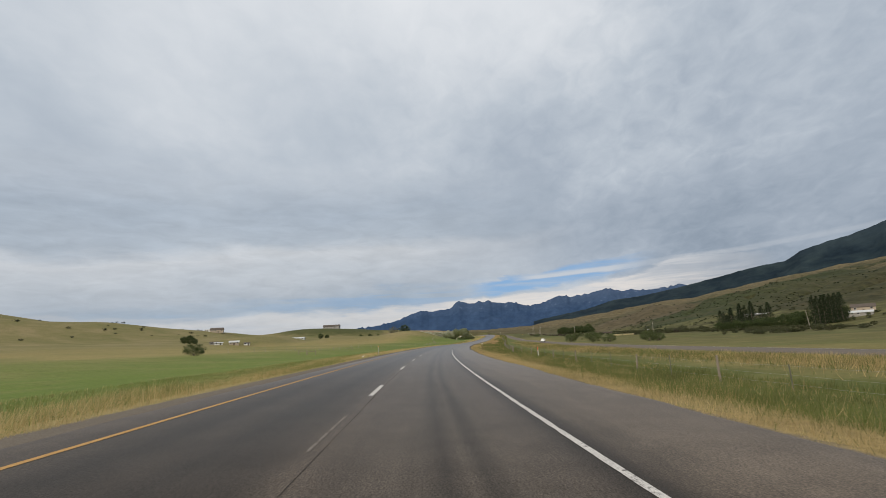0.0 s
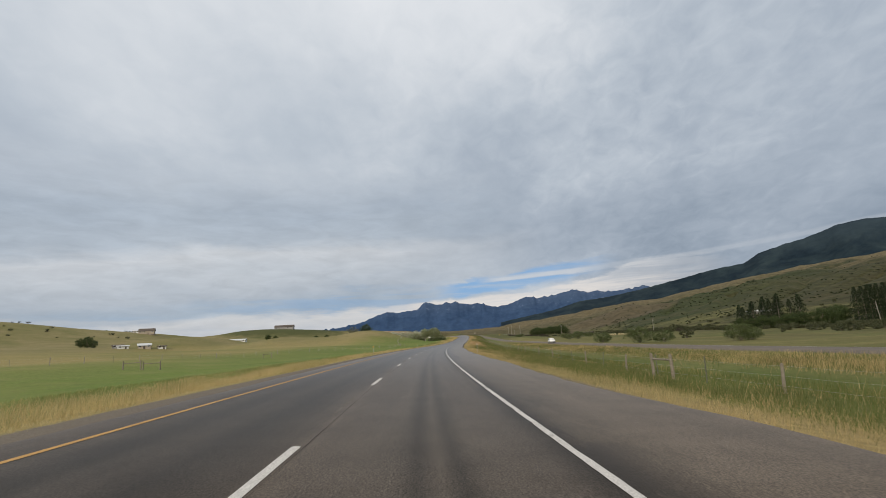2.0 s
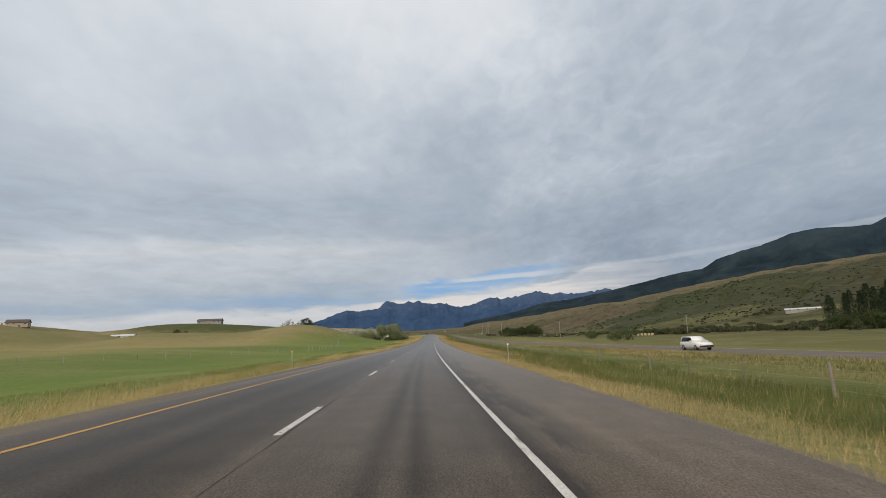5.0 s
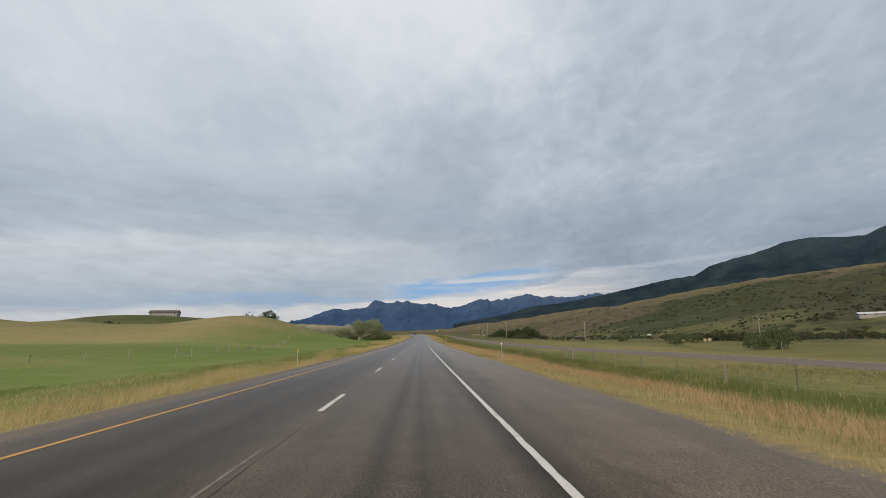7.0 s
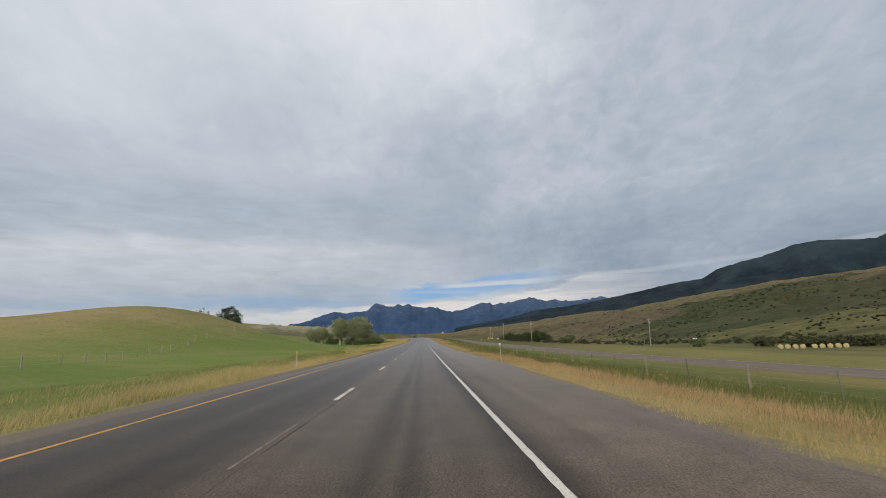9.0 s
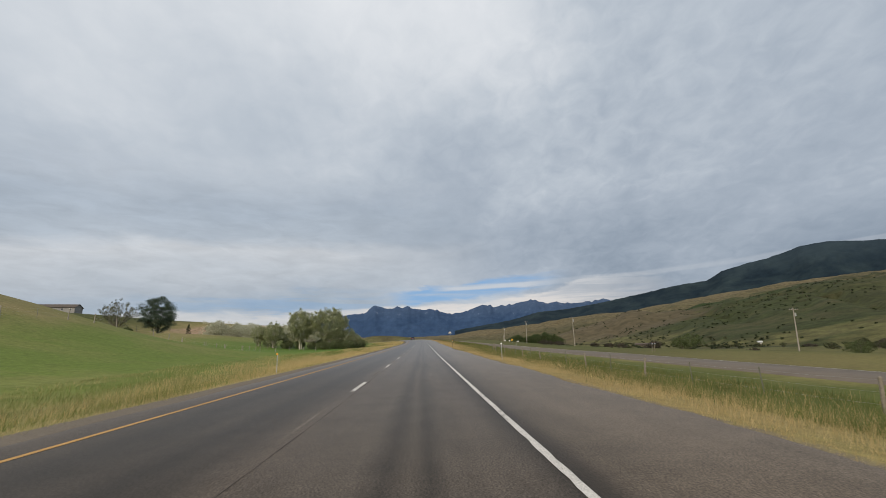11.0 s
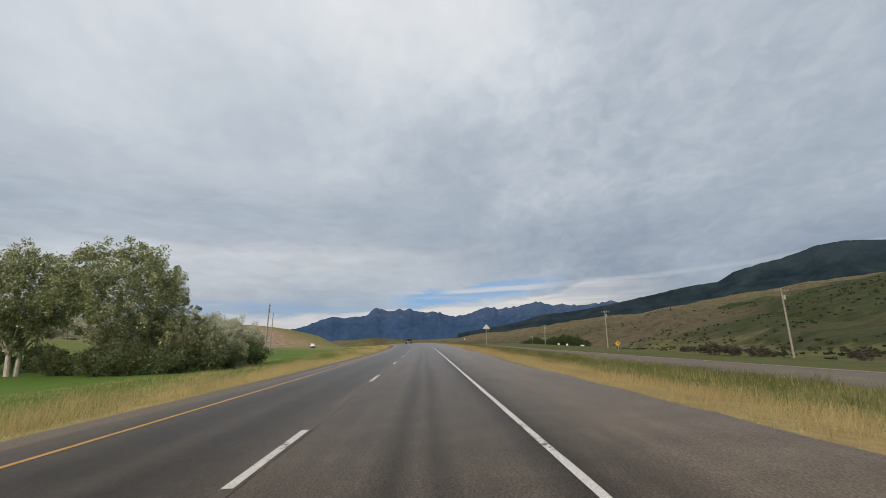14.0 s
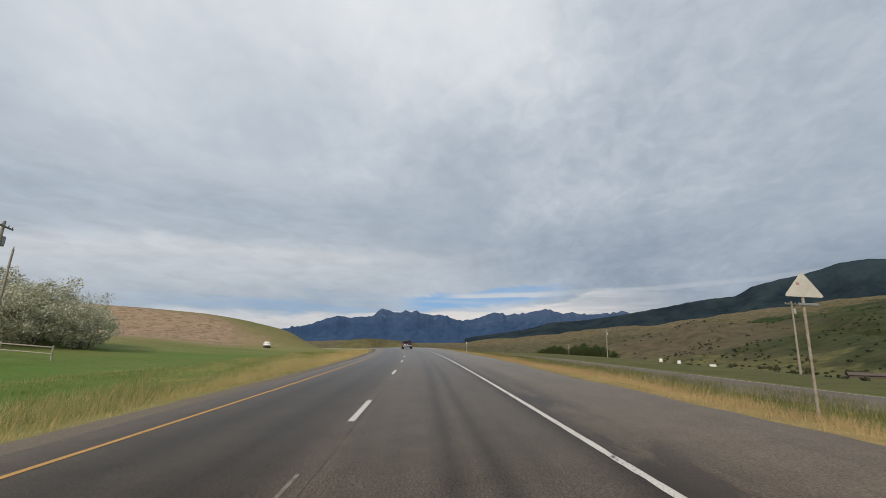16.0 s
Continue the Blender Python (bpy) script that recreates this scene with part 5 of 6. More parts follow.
# ---------------------------------------------------------------- fences
def wood_post(h, r, seed):
    rnd = random.Random(seed)
    bm = bmesh.new()
    pts = [(rnd.uniform(-.02, .02), rnd.uniform(-.02, .02), z) for z in (-.3, h * .3, h * .7, h)]
    pts.append((pts[-1][0], pts[-1][1], h + .03))
    return tube(bm, pts, [r * 1.05, r, r * .96, r * .92, r * .5], 9)


def fence(name, stations, lat_of, kinds, label, wires=3, top=1.15, mat=WOOD_POST):
    """A fence: posts and wires that follow the ground."""
    root = new(name)
    rnd = random.Random(name)
    wood = [part("post", wood_post(1.25, .065, k), mat, root) for k in range(3)]
    steel = part("post", u_channel(bmesh.new(), 1.2, .045), STEEL_POST, root)
    used = set()
    tops = []
    for k, s in enumerate(stations):
        p = place(s, lat_of(s))
        src = steel if kinds(k) else wood[k % 3]
        ob = src if src.name not in used else new("post", src.data)
        used.add(src.name)
        ob.parent = root
        ob.matrix_basis = Matrix.Translation(p) @ Matrix.Rotation(along(s)[3] + rnd.uniform(-.4, .4), 4, "Z") @ Euler((rnd.uniform(-.05, .05), rnd.uniform(-.07, .07), 0)).to_matrix().to_4x4() @ Matrix.Diagonal((1, 1, rnd.uniform(.92, 1.1), 1))
        tops.append(p)
    for j in range(wires):
        z = top * (j + 1) / wires - .08
        bm = bmesh.new()
        for a, b in zip(tops, tops[1:]):
            tube(bm, [a + Vector((0, 0, z)), (a + b) / 2 + Vector((0, 0, z - .03)), b + Vector((0, 0, z))], [.003] * 3, 4, False)
        part("wire", bm, GALV, root)
    return tagged(root, label, "fence")


def right_lat(s):
    return float(np.interp(s, [0, 110, 160, 300, 350, 450, 520, 700], [17.6, 15.5, 17.0, 19.0, 18.2, 15.6, 16.2, 15.5]))


fence("ranch_fence", np.arange(-4, 508, 5.25), right_lat, lambda k: k % 5 in (1, 2, 4), "ranch fence of weathered posts and wire below the highway")
fence("pasture_fence", np.arange(330, 546, 5.0), lambda s: -float(np.interp(s, [330, 380, 430, 546], [33, 34, 44, 43])), lambda k: k % 4 == 2, "pasture fence of pale wooden posts at a field edge", mat=POLE_WOOD)
fence("field_fence", np.arange(150, 330, 6.5), lambda s: -float(np.interp(s, [150, 240, 330], [64, 55, 36])), lambda k: k % 3 == 1, "field fence of pale posts across green pasture", mat=POLE_WOOD)
fence("yard_fence", np.arange(500, 545, 5.0), lambda s: -float(np.interp(s, [500, 545], [46, 26])), lambda k: False, "short fence of pale posts before tall trees", mat=POLE_WOOD)


def h_brace(label):
    root = new("fence_brace")
    for x in (-1.15, 1.15):
        bm = wood_post(1.35, .09, int(x * 10))
        bmesh.ops.translate(bm, verts=bm.verts, vec=(0, x, 0))
        part("post", bm, WOOD_POST, root)
    bm = bmesh.new()
    tube(bm, [(0, -1.15, 1.05), (0, 1.15, 1.02)], [.055, .05], 8)
    part("rail", bm, WOOD_POST, root)
    return tagged(root, label, "fence brace")


hb = h_brace("wooden H-brace of two posts and a rail in the fence line")
hb["group"] = "fence braces"
for k, (s, lat) in enumerate(((109.5, 14.9), (311.5, 18.3), (504.0, 17.0))):
    stand(hb, s, lat, k == 0)
for x, y, a in ((-56.3, 142.0, 112), (-58.7, 141.0, 112), (-63.5, 201.5, 130), (-45.2, 337.8, 130)):
    copy_thing(hb, Matrix.Translation((x, y, gz(x, y))) @ Matrix.Rotation(radians(a), 4, "Z"))


def rail_fence(x0, y0, x1, y1, n):
    root = new("rail_fence")
    P = [Vector((x0 + (x1 - x0) * k / n, y0 + (y1 - y0) * k / n, 0)) for k in range(n + 1)]
    for p in P:
        p.z = gz(p.x, p.y)
    me = part("post", wood_post(1.3, .08, 3), POLE_WOOD, root)
    for k, p in enumerate(P):
        ob = me if k == 0 else new("post", me.data)
        ob.parent = root
        ob.matrix_basis = Matrix.Translation(p)
    for a, b in zip(P, P[1:]):
        for z in (.6, 1.15):
            bm = bmesh.new()
            tube(bm, [a + Vector((0, -.08, z)), b + Vector((0, -.08, z + .02))], [.06, .05], 7)
            part("rail", bm, POLE_WOOD, root)
    return tagged(root, "grey wooden rail fence in front of silvery trees", "fence")


rail_fence(-118, 616, -47, 608, 14)


# ---------------------------------------------------------------- utility poles
def utility_pole(h, label, arm=True, can=False, lean=0.0):
    root = new("utility_pole")
    bm = bmesh.new()
    tube(bm, [(0, 0, -.5), (0, 0, h * .5), (0, 0, h)], [.17, .14, .105], 10)
    part("pole", bm, POLE_WOOD, root)
    if arm:
        bm = bmesh.new()
        box(bm, -1.1, 1.1, -.17, -.07, h - .5, h - .38, .01)
        part("crossarm", bm, WOOD_POST, root)
        bm = bmesh.new()
        for x in (-1.0, -.45, .45, 1.0):
            tube(bm, [(x, -.12, h - .38), (x, -.12, h - .30), (x, -.12, h - .2)], [.03, .055, .03], 8)
        part("insulator", bm, CHROME_GREY, root)
    else:
        bm = bmesh.new()
        tube(bm, [(0, 0, h), (0, 0, h + .12), (0, 0, h + .2)], [.03, .06, .03], 8)
        part("insulator", bm, CHROME_GREY, root)
    if can:
        bm = bmesh.new()
        tube(bm, [(.34, 0, h - 1.9), (.34, 0, h - 1.86), (.34, 0, h - 1.2), (.34, 0, h - 1.12)], [.16, .2, .2, .15], 14)
        part("transformer", bm, GALV, root)
    return tagged(root, label, "utility pole")


up = utility_pole(10.8, "tall grey wooden power pole beside the frontage road", True, True)
up["group"] = "power poles along the frontage road"
for k, (x, y, l) in enumerate(((43.3, 567.5, -.03), (40, 634, .0), (43.5, 720, .01), (70.9, 494.4, .01), (132, 449, .02), (60, 820, 0))):
    m = Matrix.Translation((x, y, gz(x, y))) @ Matrix.Rotation(l, 4, "Y")
    if k == 0:
        up.matrix_basis = m
    else:
        copy_thing(up, m)
pl = utility_pole(10.6, "leaning grey power pole with a transformer in a green field", True, True)
pl.matrix_basis = Matrix.Translation((-47.0, 600, gz(-47, 600))) @ Matrix.Rotation(.05, 4, "Y") @ Matrix.Rotation(1.85, 4, "Z")
pl2 = utility_pole(8.6, "thin second pole propped beside a power pole", False)
pl2.matrix_basis = Matrix.Translation((-46.1, 600.4, gz(-46, 600))) @ Matrix.Rotation(.045, 4, "Y") @ Matrix.Diagonal((.7, .7, 1, 1))
pw = utility_pole(9.5, "white painted pole leaning beside a farmstead windbreak", False)
pw.matrix_basis = Matrix.Translation((163, 281, gz(163, 281))) @ Matrix.Rotation(-.07, 4, "Y")


# ---------------------------------------------------------------- vehicles
def loft(bm, sections):
    """Sections: lists of points of equal length, skinned and capped."""
    rings = [[bm.verts.new(p) for p in sec] for sec in sections]
    n = len(rings[0])
    for a, b in zip(rings, rings[1:]):
        for k in range(n):
            bm.faces.new((a[k], a[(k + 1) % n], b[(k + 1) % n], b[k]))
    bm.faces.new(list(reversed(rings[0])))
    bm.faces.new(rings[-1])
    bmesh.ops.recalc_face_normals(bm, faces=bm.faces)
    return bm


def suv(paint, label, rack=True):
    """Drives towards +y; the tail faces -y."""
    root = new("suv")
    W = .93

    def sec(y, zb, zt, w, r=.1):
        return [(-w, y, zb + r), (-w + r, y, zb), (w - r, y, zb), (w, y, zb + r), (w * .985, y, zt - r), (w * .93, y, zt), (-w * .93, y, zt), (-w * .985, y, zt - r)]
    bm = loft(bmesh.new(), [sec(-2.32, .45, .95, W * .93), sec(-2.2, .34, 1.02, W), sec(-1.2, .27, 1.06, W), sec(.6, .27, 1.04, W), sec(1.4, .30, 1.0, W), sec(2.2, .34, .86, W * .95), sec(2.36, .42, .74, W * .86)])
    part("body", bm, paint, root, "", True)
    bm = loft(bmesh.new(), [[(-W * .92, y0, z0), (W * .92, y0, z0), (W * .74, y1, z1), (-W * .74, y1, z1)] for y0, z0, y1, z1 in ((-2.22, 1.0, -2.0, 1.62), (-1.9, 1.03, -1.75, 1.68), (-.3, 1.03, -.3, 1.70), (1.15, 1.0, .35, 1.64))])
    part("cabin", bm, paint, root, "", True)
    bm = bmesh.new()
    bm.faces.new([bm.verts.new(p) for p in ((-W * .80, -2.205, 1.10), (W * .80, -2.205, 1.10), (W * .66, -2.03, 1.56), (-W * .66, -2.03, 1.56))])
    bmesh.ops.solidify(bm, geom=bm.faces[:], thickness=.02)
    part("rear_window", bm, GLASS, root)
    for sx in (-1, 1):
        bm = bmesh.new()
        bm.faces.new([bm.verts.new((sx * x, y, z)) for x, y, z in ((W * .935, -1.85, 1.10), (W * .935, .75, 1.08), (W * .775, .22, 1.58), (W * .765, -1.7, 1.60))])
        bmesh.ops.solidify(bm, geom=bm.faces[:], thickness=.015)
        part("side_window", bm, GLASS, root)
        bm = bmesh.new()
        box(bm, sx * W * .80 - .10, sx * W * .80 + .10, -2.36, -2.20, .80, 1.08, .02)
        part("tail_lamp", bm, TAIL_RED, root)
        bm = bmesh.new()
        box(bm, sx * W * .72 - .13, sx * W * .72 + .13, 2.22, 2.36, .66, .80, .02)
        part("headlight", bm, REFLECT_WHITE, root)
        bm = bmesh.new()
        box(bm, sx * (W + .1) - .1, sx * (W + .1) + .1, .62, .78, 1.05, 1.2, .03)
        part("mirror", bm, paint, root)
        if rack:
            bm = bmesh.new()
            tube(bm, [(sx * .58, -1.7, 1.70), (sx * .58, -1.6, 1.76), (sx * .58, .1, 1.76), (sx * .58, .25, 1.68)], [.018] * 4, 6)
            part("roof_rail", bm, BLACK, root)
        for y in (-1.42, 1.42):
            wheel = part("wheel", tube(bmesh.new(), [(sx * (W - .23), y, .35), (sx * (W + .0), y, .35)], [.1, .1], 12), BLACK, root)
            bm = tube(bmesh.new(), [(sx * (W - .24), y, .35), (sx * (W - .2), y, .35), (sx * (W - .03), y, .35), (sx * (W + .01), y, .35)], [.31, .35, .35, .31], 22)
            part("tyre", bm, TYRE, wheel, "", True)
            bm = tube(bmesh.new(), [(sx * (W - .1), y, .35), (sx * (W + .012), y, .35), (sx * (W + .02), y, .35)], [.22, .22, .10], 14)
            part("rim", bm, RIM, wheel)
    bm = bmesh.new()
    box(bm, -W * .94, W * .94, -2.40, -2.2, .42, .66, .05)
    part("rear_bumper", bm, CHROME_GREY, root)
    bm = bmesh.new()
    box(bm, -.16, .16, -2.36, -2.335, .80, .92, .005)
    part("number_plate", bm, PLATE, root, "pale plate with no readable text")
    bm = bmesh.new()
    box(bm, -W * .9, W * .9, 2.3, 2.42, .40, .60, .04)
    part("front_bumper", bm, BLACK, root)
    return tagged(root, label, "car")


lead = suv(CAR_PAINT, "dark blue-grey SUV on the asphalt highway lane")
LEAD_S = 674.0
x, y, z, h, b = along(LEAD_S)
lead.matrix_basis = Matrix.Translation(road_pt(LEAD_S, 1.75)) @ Matrix.Rotation(h, 4, "Z") @ Matrix.Rotation(b, 4, "Y") @ Matrix.Rotation(radians(1.1), 4, "X")
onc = suv(CAR_WHITE, "white SUV on the far carriageway beyond green pasture", False)
onc.matrix_basis = Matrix.Translation((-61, 708, gz(-61, 708))) @ Matrix.Rotation(radians(200), 4, "Z")
loc = suv(CAR_WHITE, "white SUV parked on the frontage road", False)
_fx = float(np.interp(236, CY, CX)) + float(front_lat(236))
loc.matrix_basis = Matrix.Translation((_fx - 1.6, 236, gz(_fx, 236) + .1)) @ Matrix.Rotation(radians(180), 4, "Z")


# ---------------------------------------------------------------- buildings
def house(name, w, d, h, roof_h, wall_mat, roof_mat, label, windows=4, door=True, lean_to=0.0):
    root = new(name)
    bm = bmesh.new()
    v = [bm.verts.new(p) for p in ((-w / 2, -d / 2, -1.2), (w / 2, -d / 2, -1.2), (w / 2, d / 2, -1.2), (-w / 2, d / 2, -1.2), (-w / 2, -d / 2, h), (w / 2, -d / 2, h), (w / 2, d / 2, h), (-w / 2, d / 2, h), (-w / 2, 0, h + roof_h), (w / 2, 0, h + roof_h))]
    for f in ((0, 1, 5, 4), (1, 2, 6, 9, 5), (2, 3, 7, 6), (3, 0, 4, 8, 7), (3, 2, 1, 0)):
        bm.faces.new([v[i] for i in f])
    part("wall", bm, wall_mat, root)
    for sy in (-1, 1):
        bm = bmesh.new()
        o, e = .5, .5
        zz = h - e * roof_h / (d / 2)
        q = [(-w / 2 - o, sy * (d / 2 + e), zz), (w / 2 + o, sy * (d / 2 + e), zz), (w / 2 + o, 0, h + roof_h), (-w / 2 - o, 0, h + roof_h)]
        lo = [bm.verts.new(Vector(p) + Vector((0, 0, .02))) for p in q]
        hi = [bm.verts.new(Vector(p) + Vector((0, 0, .22))) for p in q]
        bm.faces.new(lo)
        bm.faces.new(list(reversed(hi)))
        for k in range(4):
            bm.faces.new((lo[k], hi[k], hi[(k + 1) % 4], lo[(k + 1) % 4]))
        bmesh.ops.recalc_face_normals(bm, faces=bm.faces)
        part("roof", bm, roof_mat, root)
    for k in range(windows):
        x = -w / 2 + w * (k + .5) / windows
        if door and k == windows // 2:
            bm = box(bmesh.new(), x - .5, x + .5, -d / 2 - .06, -d / 2 + .04, -.9, 1.2, .01)
            part("door", bm, DARK_ROOF, root)
            continue
        bm = box(bmesh.new(), x - .7, x + .7, -d / 2 - .05, -d / 2 + .04, h * .42, h * .42 + 1.3, .01)
        win = part("window", bm, WHITE_WALL, root)
        bm = box(bmesh.new(), x - .6, x + .6, -d / 2 - .07, -d / 2 - .02, h * .42 + .1, h * .42 + 1.2)
        part("pane", bm, GLASS, win)
    return tagged(root, label, "house")


def site(ob, x, y, turn):
    ob.matrix_basis = Matrix.Translation((x, y, gz(x, y))) @ Matrix.Rotation(radians(turn), 4, "Z")


site(house("hilltop_barn", 25, 12, 3.6, 2.3, GREY_WALL, DARK_ROOF, "long grey building with a dark gable roof on a hilltop", 5), -265, 735, 12)
site(house("white_shed", 14, 6, 1.9, .9, WHITE_WALL, PALE_ROOF, "long low white shed below a hill", 4), -222, 511, 8)
site(house("farmhouse", 7.0, 5, 1.7, 1.1, TAN_WALL, PALE_ROOF, "small tan farm dwelling with a pale gable roof", 3), -213, 368, 30)
site(house("trailer_home", 6.0, 2.4, 1.5, .35, WHITE_WALL, PALE_ROOF, "low white trailer home in a farmyard", 2), -222, 361, 32)
site(house("trailer_home", 4.6, 2.2, 1.5, .3, WHITE_WALL, DARK_ROOF, "short white trailer with a dark roof in a farmyard", 2), -205.5, 374, 28)
site(house("machine_shed", 6.0, 3.5, 1.5, .6, GREY_WALL, DARK_ROOF, "low grey machine shed in a farmyard", 2, False), -229, 366, 30)
site(house("hilltop_house", 16, 9, 3.4, 2.6, TAN_WALL, DARK_ROOF, "tan hilltop house with a brown gable roof", 4), -388, 625, 25)
site(house("hilltop_house", 7, 5, 1.7, .8, WHITE_WALL, PALE_ROOF, "pale hilltop house beside dark shrubs", 3), -404, 628, 22)
site(house("ranch_shed", 20, 8, 2.4, 1.2, GREY_WALL, PALE_ROOF, "long pale-roofed ranch shed beside a windbreak", 4, False), 232, 352, -38)
site(house("ranch_shed", 20, 7, 1.5, .8, GREY_WALL, PALE_ROOF, "long ranch shed with a white metal roof above dark brush", 4, False), 247, 508, -35)
site(house("ranch_house", 13, 8, 3.0, 2.0, TAN_WALL, DARK_ROOF, "brown ranch house among dark trees", 3), 252, 372, -35)
site(house("ranch_shed", 12, 5, 1.1, .8, DARK_ROOF, DARK_ROOF, "low dark weathered ranch shed with a dark roof", 0, False), 154, 748, -30)
site(house("well_house", 1.7, 1.7, 1.6, .5, TAN_WALL, PALE_ROOF, "tiny tan well house on the slope", 1, False), 192, 676, -20)

# water tanks, board and mailbox near the frontage road
for x, y in ((34.2, 664.5), (36.2, 661.0)):
    root = new("white_tank")
    part("shell", tube(bmesh.new(), [(0, 0, -.1), (0, 0, .05), (0, 0, 1.35), (0, 0, 1.5)], [.6, .66, .66, .5], 20), WHITE_WALL, root, "", True)
    part("lid", tube(bmesh.new(), [(0, 0, 1.5), (0, 0, 1.62)], [.2, .17], 12), CHROME_GREY, root)
    tagged(root, "small white upright tank in the meadow", "tank", "white tanks")
    root.matrix_basis = Matrix.Translation((x, y, gz(x, y))) @ Matrix.Scale(.5, 4)
root = new("notice_board")
part("panel", box(bmesh.new(), -1.2, 1.2, -.03, .03, .5, 1.35, .01), WHITE_WALL, root)
for sx in (-1, 1):
    part("post", wood_post(1.5, .05, 5) if sx > 0 else wood_post(1.45, .05, 6), WOOD_POST, root).location = (sx * .9, .09, 0)
root.matrix_basis = Matrix.Translation((39.5, 655, gz(39.5, 655))) @ Matrix.Rotation(radians(-6), 4, "Z") @ Matrix.Scale(.5, 4)
tagged(root, "white notice board on two posts in a meadow", "notice board")


def mailbox(label):
    root = new("mailbox")
    part("post", wood_post(1.05, .05, 8), WOOD_POST, root)
    bm = bmesh.new()
    prof = [(-.11, 0), (.11, 0), (.11, .13), (.08, .2), (0, .235), (-.08, .2), (-.11, .13)]
    loft(bm, [[(y, q[0], 1.05 + q[1]) for q in prof] for y in (-.27, .27)])
    body = part("box", bm, BLACK, root)
    part("door", box(bmesh.new(), -.285, -.272, -.10, .10, 1.06, 1.24, .003), CHROME_GREY, body)
    part("flag", box(bmesh.new(), .0, .03, -.125, -.113, 1.12, 1.36, .002), TAIL_RED, body, "small red flag")
    return tagged(root, label, "mailbox")


mb = mailbox("black metal mailbox on a short wooden post by the frontage road")
mb["group"] = "roadside mailboxes"
mb.matrix_basis = Matrix.Translation((22.3, 463.5, gz(22.3, 463.5))) @ Matrix.Rotation(radians(80), 4, "Z")
copy_thing(mb, Matrix.Translation((22.9, 463.9, gz(22.9, 463.9))) @ Matrix.Rotation(radians(86), 4, "Z"))
for x, y in ((44.4, 322.6), (9.7, 508.3)):
    copy_thing(dr, Matrix.Translation((x, y, gz(x, y))) @ Matrix.Rotation(-.06, 4, "Y"))


def litter_bag():
    bm = bmesh.new()
    bmesh.ops.create_icosphere(bm, subdivisions=3, radius=.24)
    for v in bm.verts:
        n = noise.noise(v.co * 7) * .35 + noise.noise(v.co * 17) * .18
        v.co = Vector((v.co.x * (1.25 + n), v.co.y * (1 + n), max(-.12, v.co.z * (.75 + n)) + .12))
    root = new("plastic_bag")
    part("bag", bm, REFLECT_WHITE, root)
    bm = bmesh.new()
    tube(bm, [(.12, 0, .25), (.2, .05, .33), (.28, .02, .36)], [.06, .035, .07], 7)
    part("neck", bm, REFLECT_WHITE, root)
    return tagged(root, "crumpled white plastic bag lying on roadside gravel", "litter")


put(litter_bag(), -15.7, 58.1, .6, .62, 0, True)


# ---------------------------------------------------------------- hay bales
def hay_bale():
    bm = bmesh.new()
    tube(bm, [(-.75, 0, .75), (-.70, 0, .75), (.70, 0, .75), (.75, 0, .75)], [.66, .75, .75, .66], 20)
    for v in bm.verts:
        v.co += Vector((0, noise.noise(v.co * 3) * .05, noise.noise(v.co * 3 + Vector((9, 0, 0))) * .05))
    root = new("hay_bale")
    part("bale", bm, HAY, root, "", True)
    for x in (-.4, 0, .4):
        b2 = bmesh.new()
        ring = [(x, .755 * math.cos(a), .75 + .755 * math.sin(a)) for a in [k * .3307 for k in range(20)]]
        tube(b2, ring, [.008] * 20, 4, False)
        part("twine", b2, WOOD_POST, root)
    return tagged(root, "round golden hay bale in a long row", "hay bale", "row of hay bales")


hb1 = hay_bale()
for k in range(9):
    put(hb1, 103.5 + k * 1.66 + (k > 3) * 1.3, 472 - k * 1.1, .95 + rr.uniform(-.15, .15), 1.0, .05, k == 0)


# ---------------------------------------------------------------- roadside grass
def blade_material(name, stops):
    m, nt, b = material(name, .85, 0, .15)
    g = nt.nodes.new("ShaderNodeNewGeometry")
    col = ramp(nt, g.outputs["Random Per Island"], stops)
    n = noise_tex(nt, g.outputs["Position"], .35, 3, .6)
    col = mix_rgb(nt, 1.0, col, ramp(nt, n, [(.3, .75), (.7, 1.25)]), "MULTIPLY")
    nt.links.new(col, b.inputs["Base Color"])
    t = nt.nodes.new("ShaderNodeBsdfTranslucent")
    nt.links.new(col, t.inputs[0])
    mx = nt.nodes.new("ShaderNodeMixShader")
    mx.inputs[0].default_value = .3
    nt.links.new(b.outputs[0], mx.inputs[1])
    nt.links.new(t.outputs[0], mx.inputs[2])
    nt.links.new(mx.outputs[0], nt.nodes["Material Output"].inputs[0])
    return m


STRAW_BLADE = blade_material("tall_pale_straw", [(0., (.37, .285, .125)), (.5, (.46, .36, .175)), (.9, (.55, .44, .24)), (1., (.30, .27, .105))])
GOLD_BLADE = blade_material("golden_dry_grass", [(0., (.31, .235, .108)), (.5, (.40, .310, .150)), (.9, (.49, .385, .205)), (1., (.26, .215, .080))])
GREEN_BLADE = blade_material("green_meadow_grass", [(0., (.105, .142, .036)), (.5, (.150, .184, .052)), (.85, (.195, .205, .072)), (1., (.27, .235, .105))])
DEEP_BLADE = blade_material("deep_green_grass", [(0., (.070, .095, .026)), (.5, (.105, .130, .038)), (.85, (.145, .150, .052)), (1., (.22, .19, .08))])
RUST_BLADE = blade_material("reddish_seed_grass", [(0., (.36, .225, .125)), (.5, (.45, .295, .165)), (1., (.42, .325, .175))])


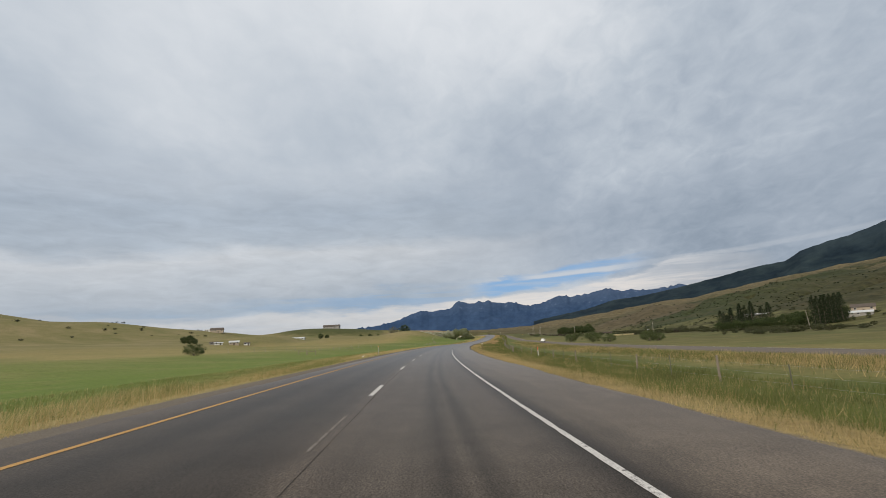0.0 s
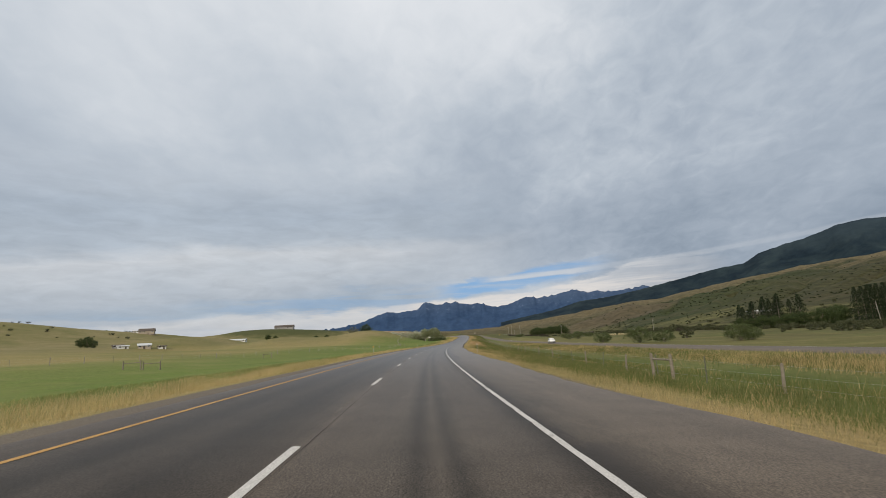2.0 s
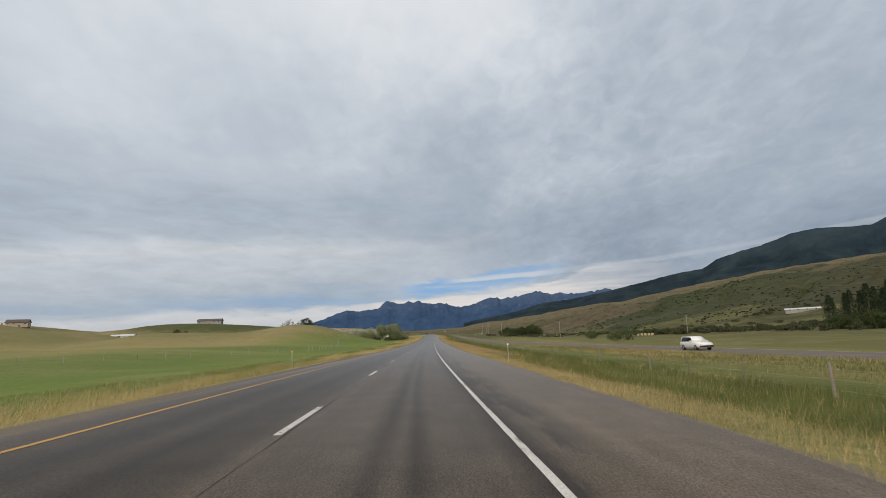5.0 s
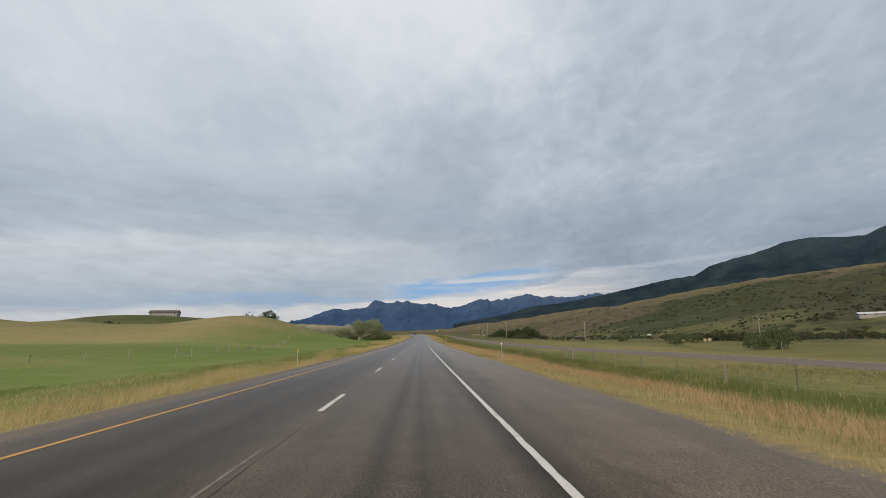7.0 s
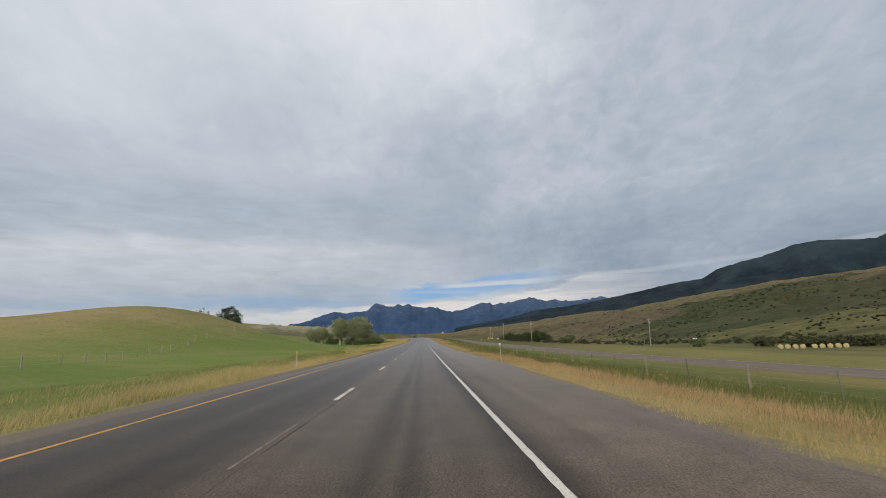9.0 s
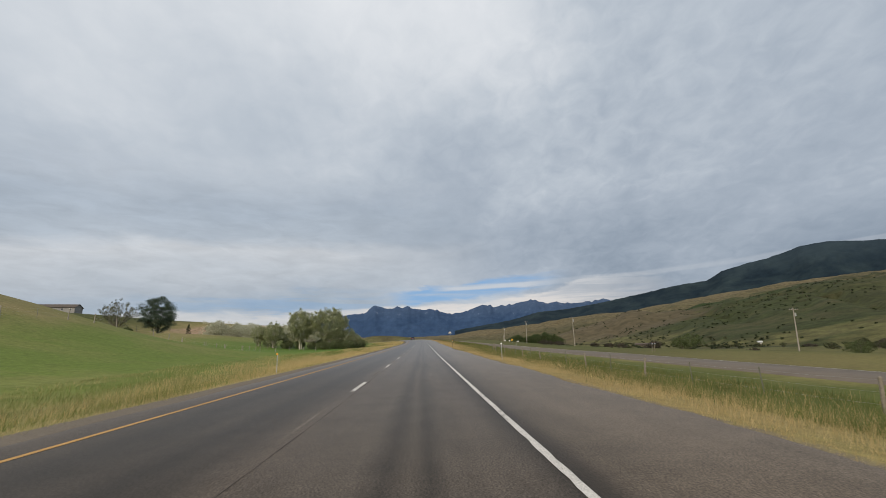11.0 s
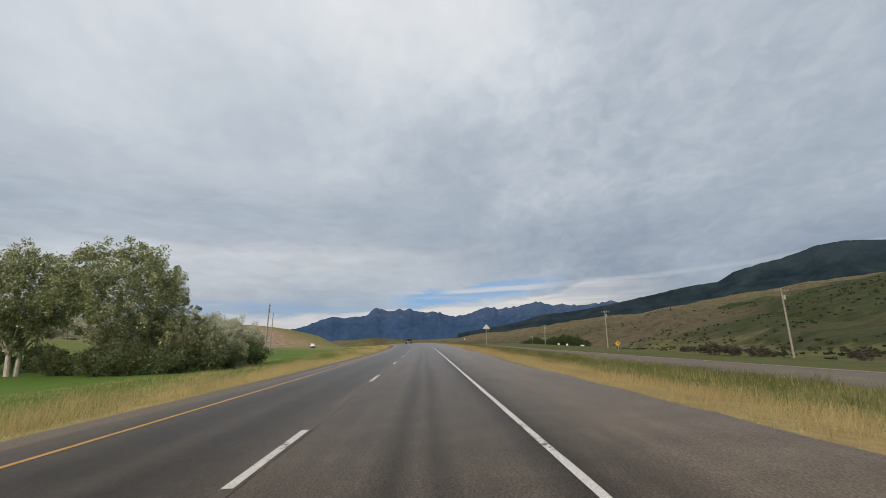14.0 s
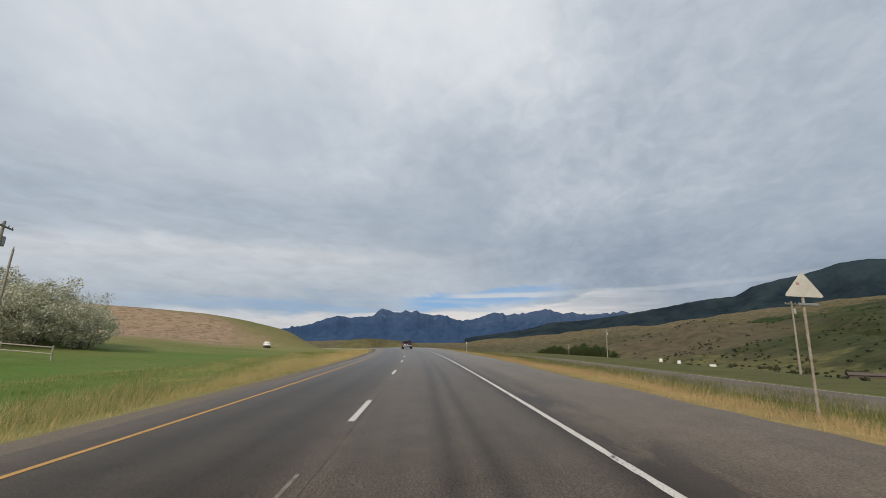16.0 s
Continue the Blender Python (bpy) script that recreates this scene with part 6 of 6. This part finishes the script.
def fast_tris(name, V, mat):
    n = len(V)
    me = bpy.data.meshes.new(name)
    me.vertices.add(n)
    me.vertices.foreach_set("co", V.astype(np.float32).ravel())
    me.loops.add(n)
    me.loops.foreach_set("vertex_index", np.arange(n, dtype=np.int32))
    me.polygons.add(n // 3)
    me.polygons.foreach_set("loop_start", np.arange(0, n, 3, dtype=np.int32))
    me.materials.append(mat)
    me.update(calc_edges=True)
    me.validate()
    return new(name, me)


def blades(name, s, lat, hgt, wid, mat, label, rnd):
    """Upright, wind-bent blades at stations s and offsets lat."""
    x, y, h = (np.interp(s, RS, a) for a in (RX, RY, RH))
    X, Y = x + np.cos(h) * lat, y + np.sin(h) * lat
    Z = ground_z(X, Y)
    a = rnd.rand(len(s)) * 6.283
    base = np.stack([X, Y, Z - .03], 1)
    side = np.stack([np.cos(a), np.sin(a), np.zeros(len(s))], 1) * wid[:, None]
    bend = np.stack([rnd.randn(len(s)) * .34 + .14, rnd.randn(len(s)) * .34 + .05, np.ones(len(s))], 1) * hgt[:, None]
    V = np.stack([base - side, base + side, base + bend], 1).reshape(-1, 3)
    ob = fast_tris(name, V, mat)
    return tagged(ob, label, "grass", kind="stuff")


def patch(s, lat, f, seed):
    return np.sin(s * f + seed) * np.cos(lat * f * 2.3 + seed * 1.7) + .6 * np.sin(s * f * 2.7 + lat * 1.1 + seed * 3) + .4 * np.sin(s * f * 7.1 - lat * 2.1 + seed)


def make_grass():
    rnd = np.random.RandomState(77)
    groups = {"gold": [], "green": [], "deep": [], "rust": [], "straw": []}

    def add(kind, msk, s, lat, h, w):
        groups[kind].append((s[msk], lat[msk], h[msk], w[msk]))

    def tufted(n, s0, s1, reach, share, radius, power):
        """Stations and offsets from an edge, most of them gathered in tufts."""
        m = n // 26
        ts, to = rnd.uniform(s0, s1, m), reach * rnd.rand(m) ** power
        k = rnd.randint(0, m, n)
        s = np.where(rnd.rand(n) < share, ts[k] + rnd.randn(n) * radius * 1.5, rnd.uniform(s0, s1, n))
        off = np.where(np.abs(s - ts[k]) < radius * 5, to[k] + rnd.randn(n) * radius, reach * rnd.rand(n) ** power)
        size = np.where(np.abs(s - ts[k]) < radius * 5, (.75 + .6 * rnd.rand(m))[k], 1.0)
        return s, np.abs(off), size

    # west side: a tall, patchy stand of straw and green
    s, off, size = tufted(640000, -8, 700, 15.0, .55, .32, 1.25)
    lat = PAVE_L - .85 - .14 * np.sin(s * .27) - .09 * np.sin(s * 1.1) - off
    p = patch(s, lat, .07, 1)
    q = patch(s, lat, .19, 5)
    dry = np.interp(off, [0, 1.2, 4, 6.5, 9, 15], [.66, .58, .66, .46, .20, .07]) + .40 * np.exp(-((s - 152) / 34) ** 2) * np.interp(off, [0, 9, 13], [1, 1, 0]) + .22 * (s > 440)
    gold = rnd.rand(len(s)) < np.clip(dry + p * .34, .03, .97)
    h = np.interp(off, [0, .8, 2.0, 5, 8, 15], [.07, .20, .40, .46, .30, .16]) * (.55 + .6 * rnd.rand(len(s))) * (1 + .26 * q) * size
    h = np.clip(np.where(gold, h * 1.12, h * .82), .05, .95)
    w = (.0022 + .0042 * rnd.rand(len(s))) * np.interp(off, [0, 3, 15], [.8, 1.1, 2.2])
    add("straw", gold, s, lat, h, w)
    add("green", ~gold, s, lat, h, w)

    # east side: a mown golden strip, then greener and taller growth with reddish seed heads
    s, off, size = tufted(860000, -8, 690, 13.0, .45, .30, 1.6)
    lat = PAVE_R - .05 + .16 * np.sin(s * .33) * np.sin(s * .071 + 1) + .10 * np.sin(s * 1.3) + off
    p = patch(s, lat, .07, 3)
    q = patch(s, lat, .23, 8)
    dry = np.interp(off, [0, 1.2, 2.2, 3.6, 7, 13], [.97, .93, .72, .30, .12, .06]) + .55 * np.exp(-((s - 545) / 75) ** 2) * np.exp(-((off - 4) / 3.6) ** 2)
    gold = rnd.rand(len(s)) < np.clip(dry + p * .20, .03, .98)
    rust = ((np.abs(s - 318) < 70) & (off > 2.4 + .5 * p) & (off < 7.4 + p) & (rnd.rand(len(s)) < .80)) | ((np.abs(s - 588) < 42) & (off > .9) & (off < 6) & (rnd.rand(len(s)) < .40 + .25 * p))
    h = np.interp(off, [0, .5, 1.5, 2.6, 4.5, 13], [.06, .13, .20, .22, .38, .40]) * (.55 + .7 * rnd.rand(len(s))) * (1 + .22 * q) * size
    h = np.clip(h, .05, .9)
    w = (.0022 + .0040 * rnd.rand(len(s))) * np.interp(off, [0, 3, 13], [.8, 1.1, 2.1])
    add("rust", rust, s, lat, h, w)
    add("gold", gold & ~rust, s, lat, h, w)
    add("deep", ~gold & ~rust, s, lat, h, w)

    # rank dry growth along the frontage road's ditch
    n = 150000
    s = rnd.uniform(-10, 300, n)
    lat = np.interp(s, [-10, 250, 300], [30, 29.5, 28]) + rnd.randn(n) * 2.6
    p = patch(s, lat, .09, 4)
    keep = (lat < 33.8) & (rnd.rand(n) < .75 + .35 * p)
    tall = np.interp(s, [-10, 180, 230, 300], [.46, .43, .32, .20])
    h = tall * (.6 + .6 * rnd.rand(n)) * (1 + .2 * p)
    w = .009 + .010 * rnd.rand(n)
    g = rnd.rand(n) < .36 + .25 * p
    add("gold", keep & g, s, lat, h, w)
    add("deep", keep & ~g, s, lat, h, w)

    for kind, mat, nm, lab in (("gold", GOLD_BLADE, "dry_grass", "tall dry golden grass along the highway shoulder"), ("green", GREEN_BLADE, "meadow_grass", "green meadow grass along the highway verge"),
                               ("deep", DEEP_BLADE, "ditch_grass", "deep green rank grass in the roadside ditch"), ("straw", STRAW_BLADE, "straw_grass", "pale straw-coloured grass beside the yellow line"), ("rust", RUST_BLADE, "seed_grass", "reddish seeding grass in the roadside ditch")):
        s, lat, h, w = (np.concatenate(q) for q in zip(*groups[kind]))
        blades(nm, s, lat, h, w, mat, lab, rnd)


make_grass()
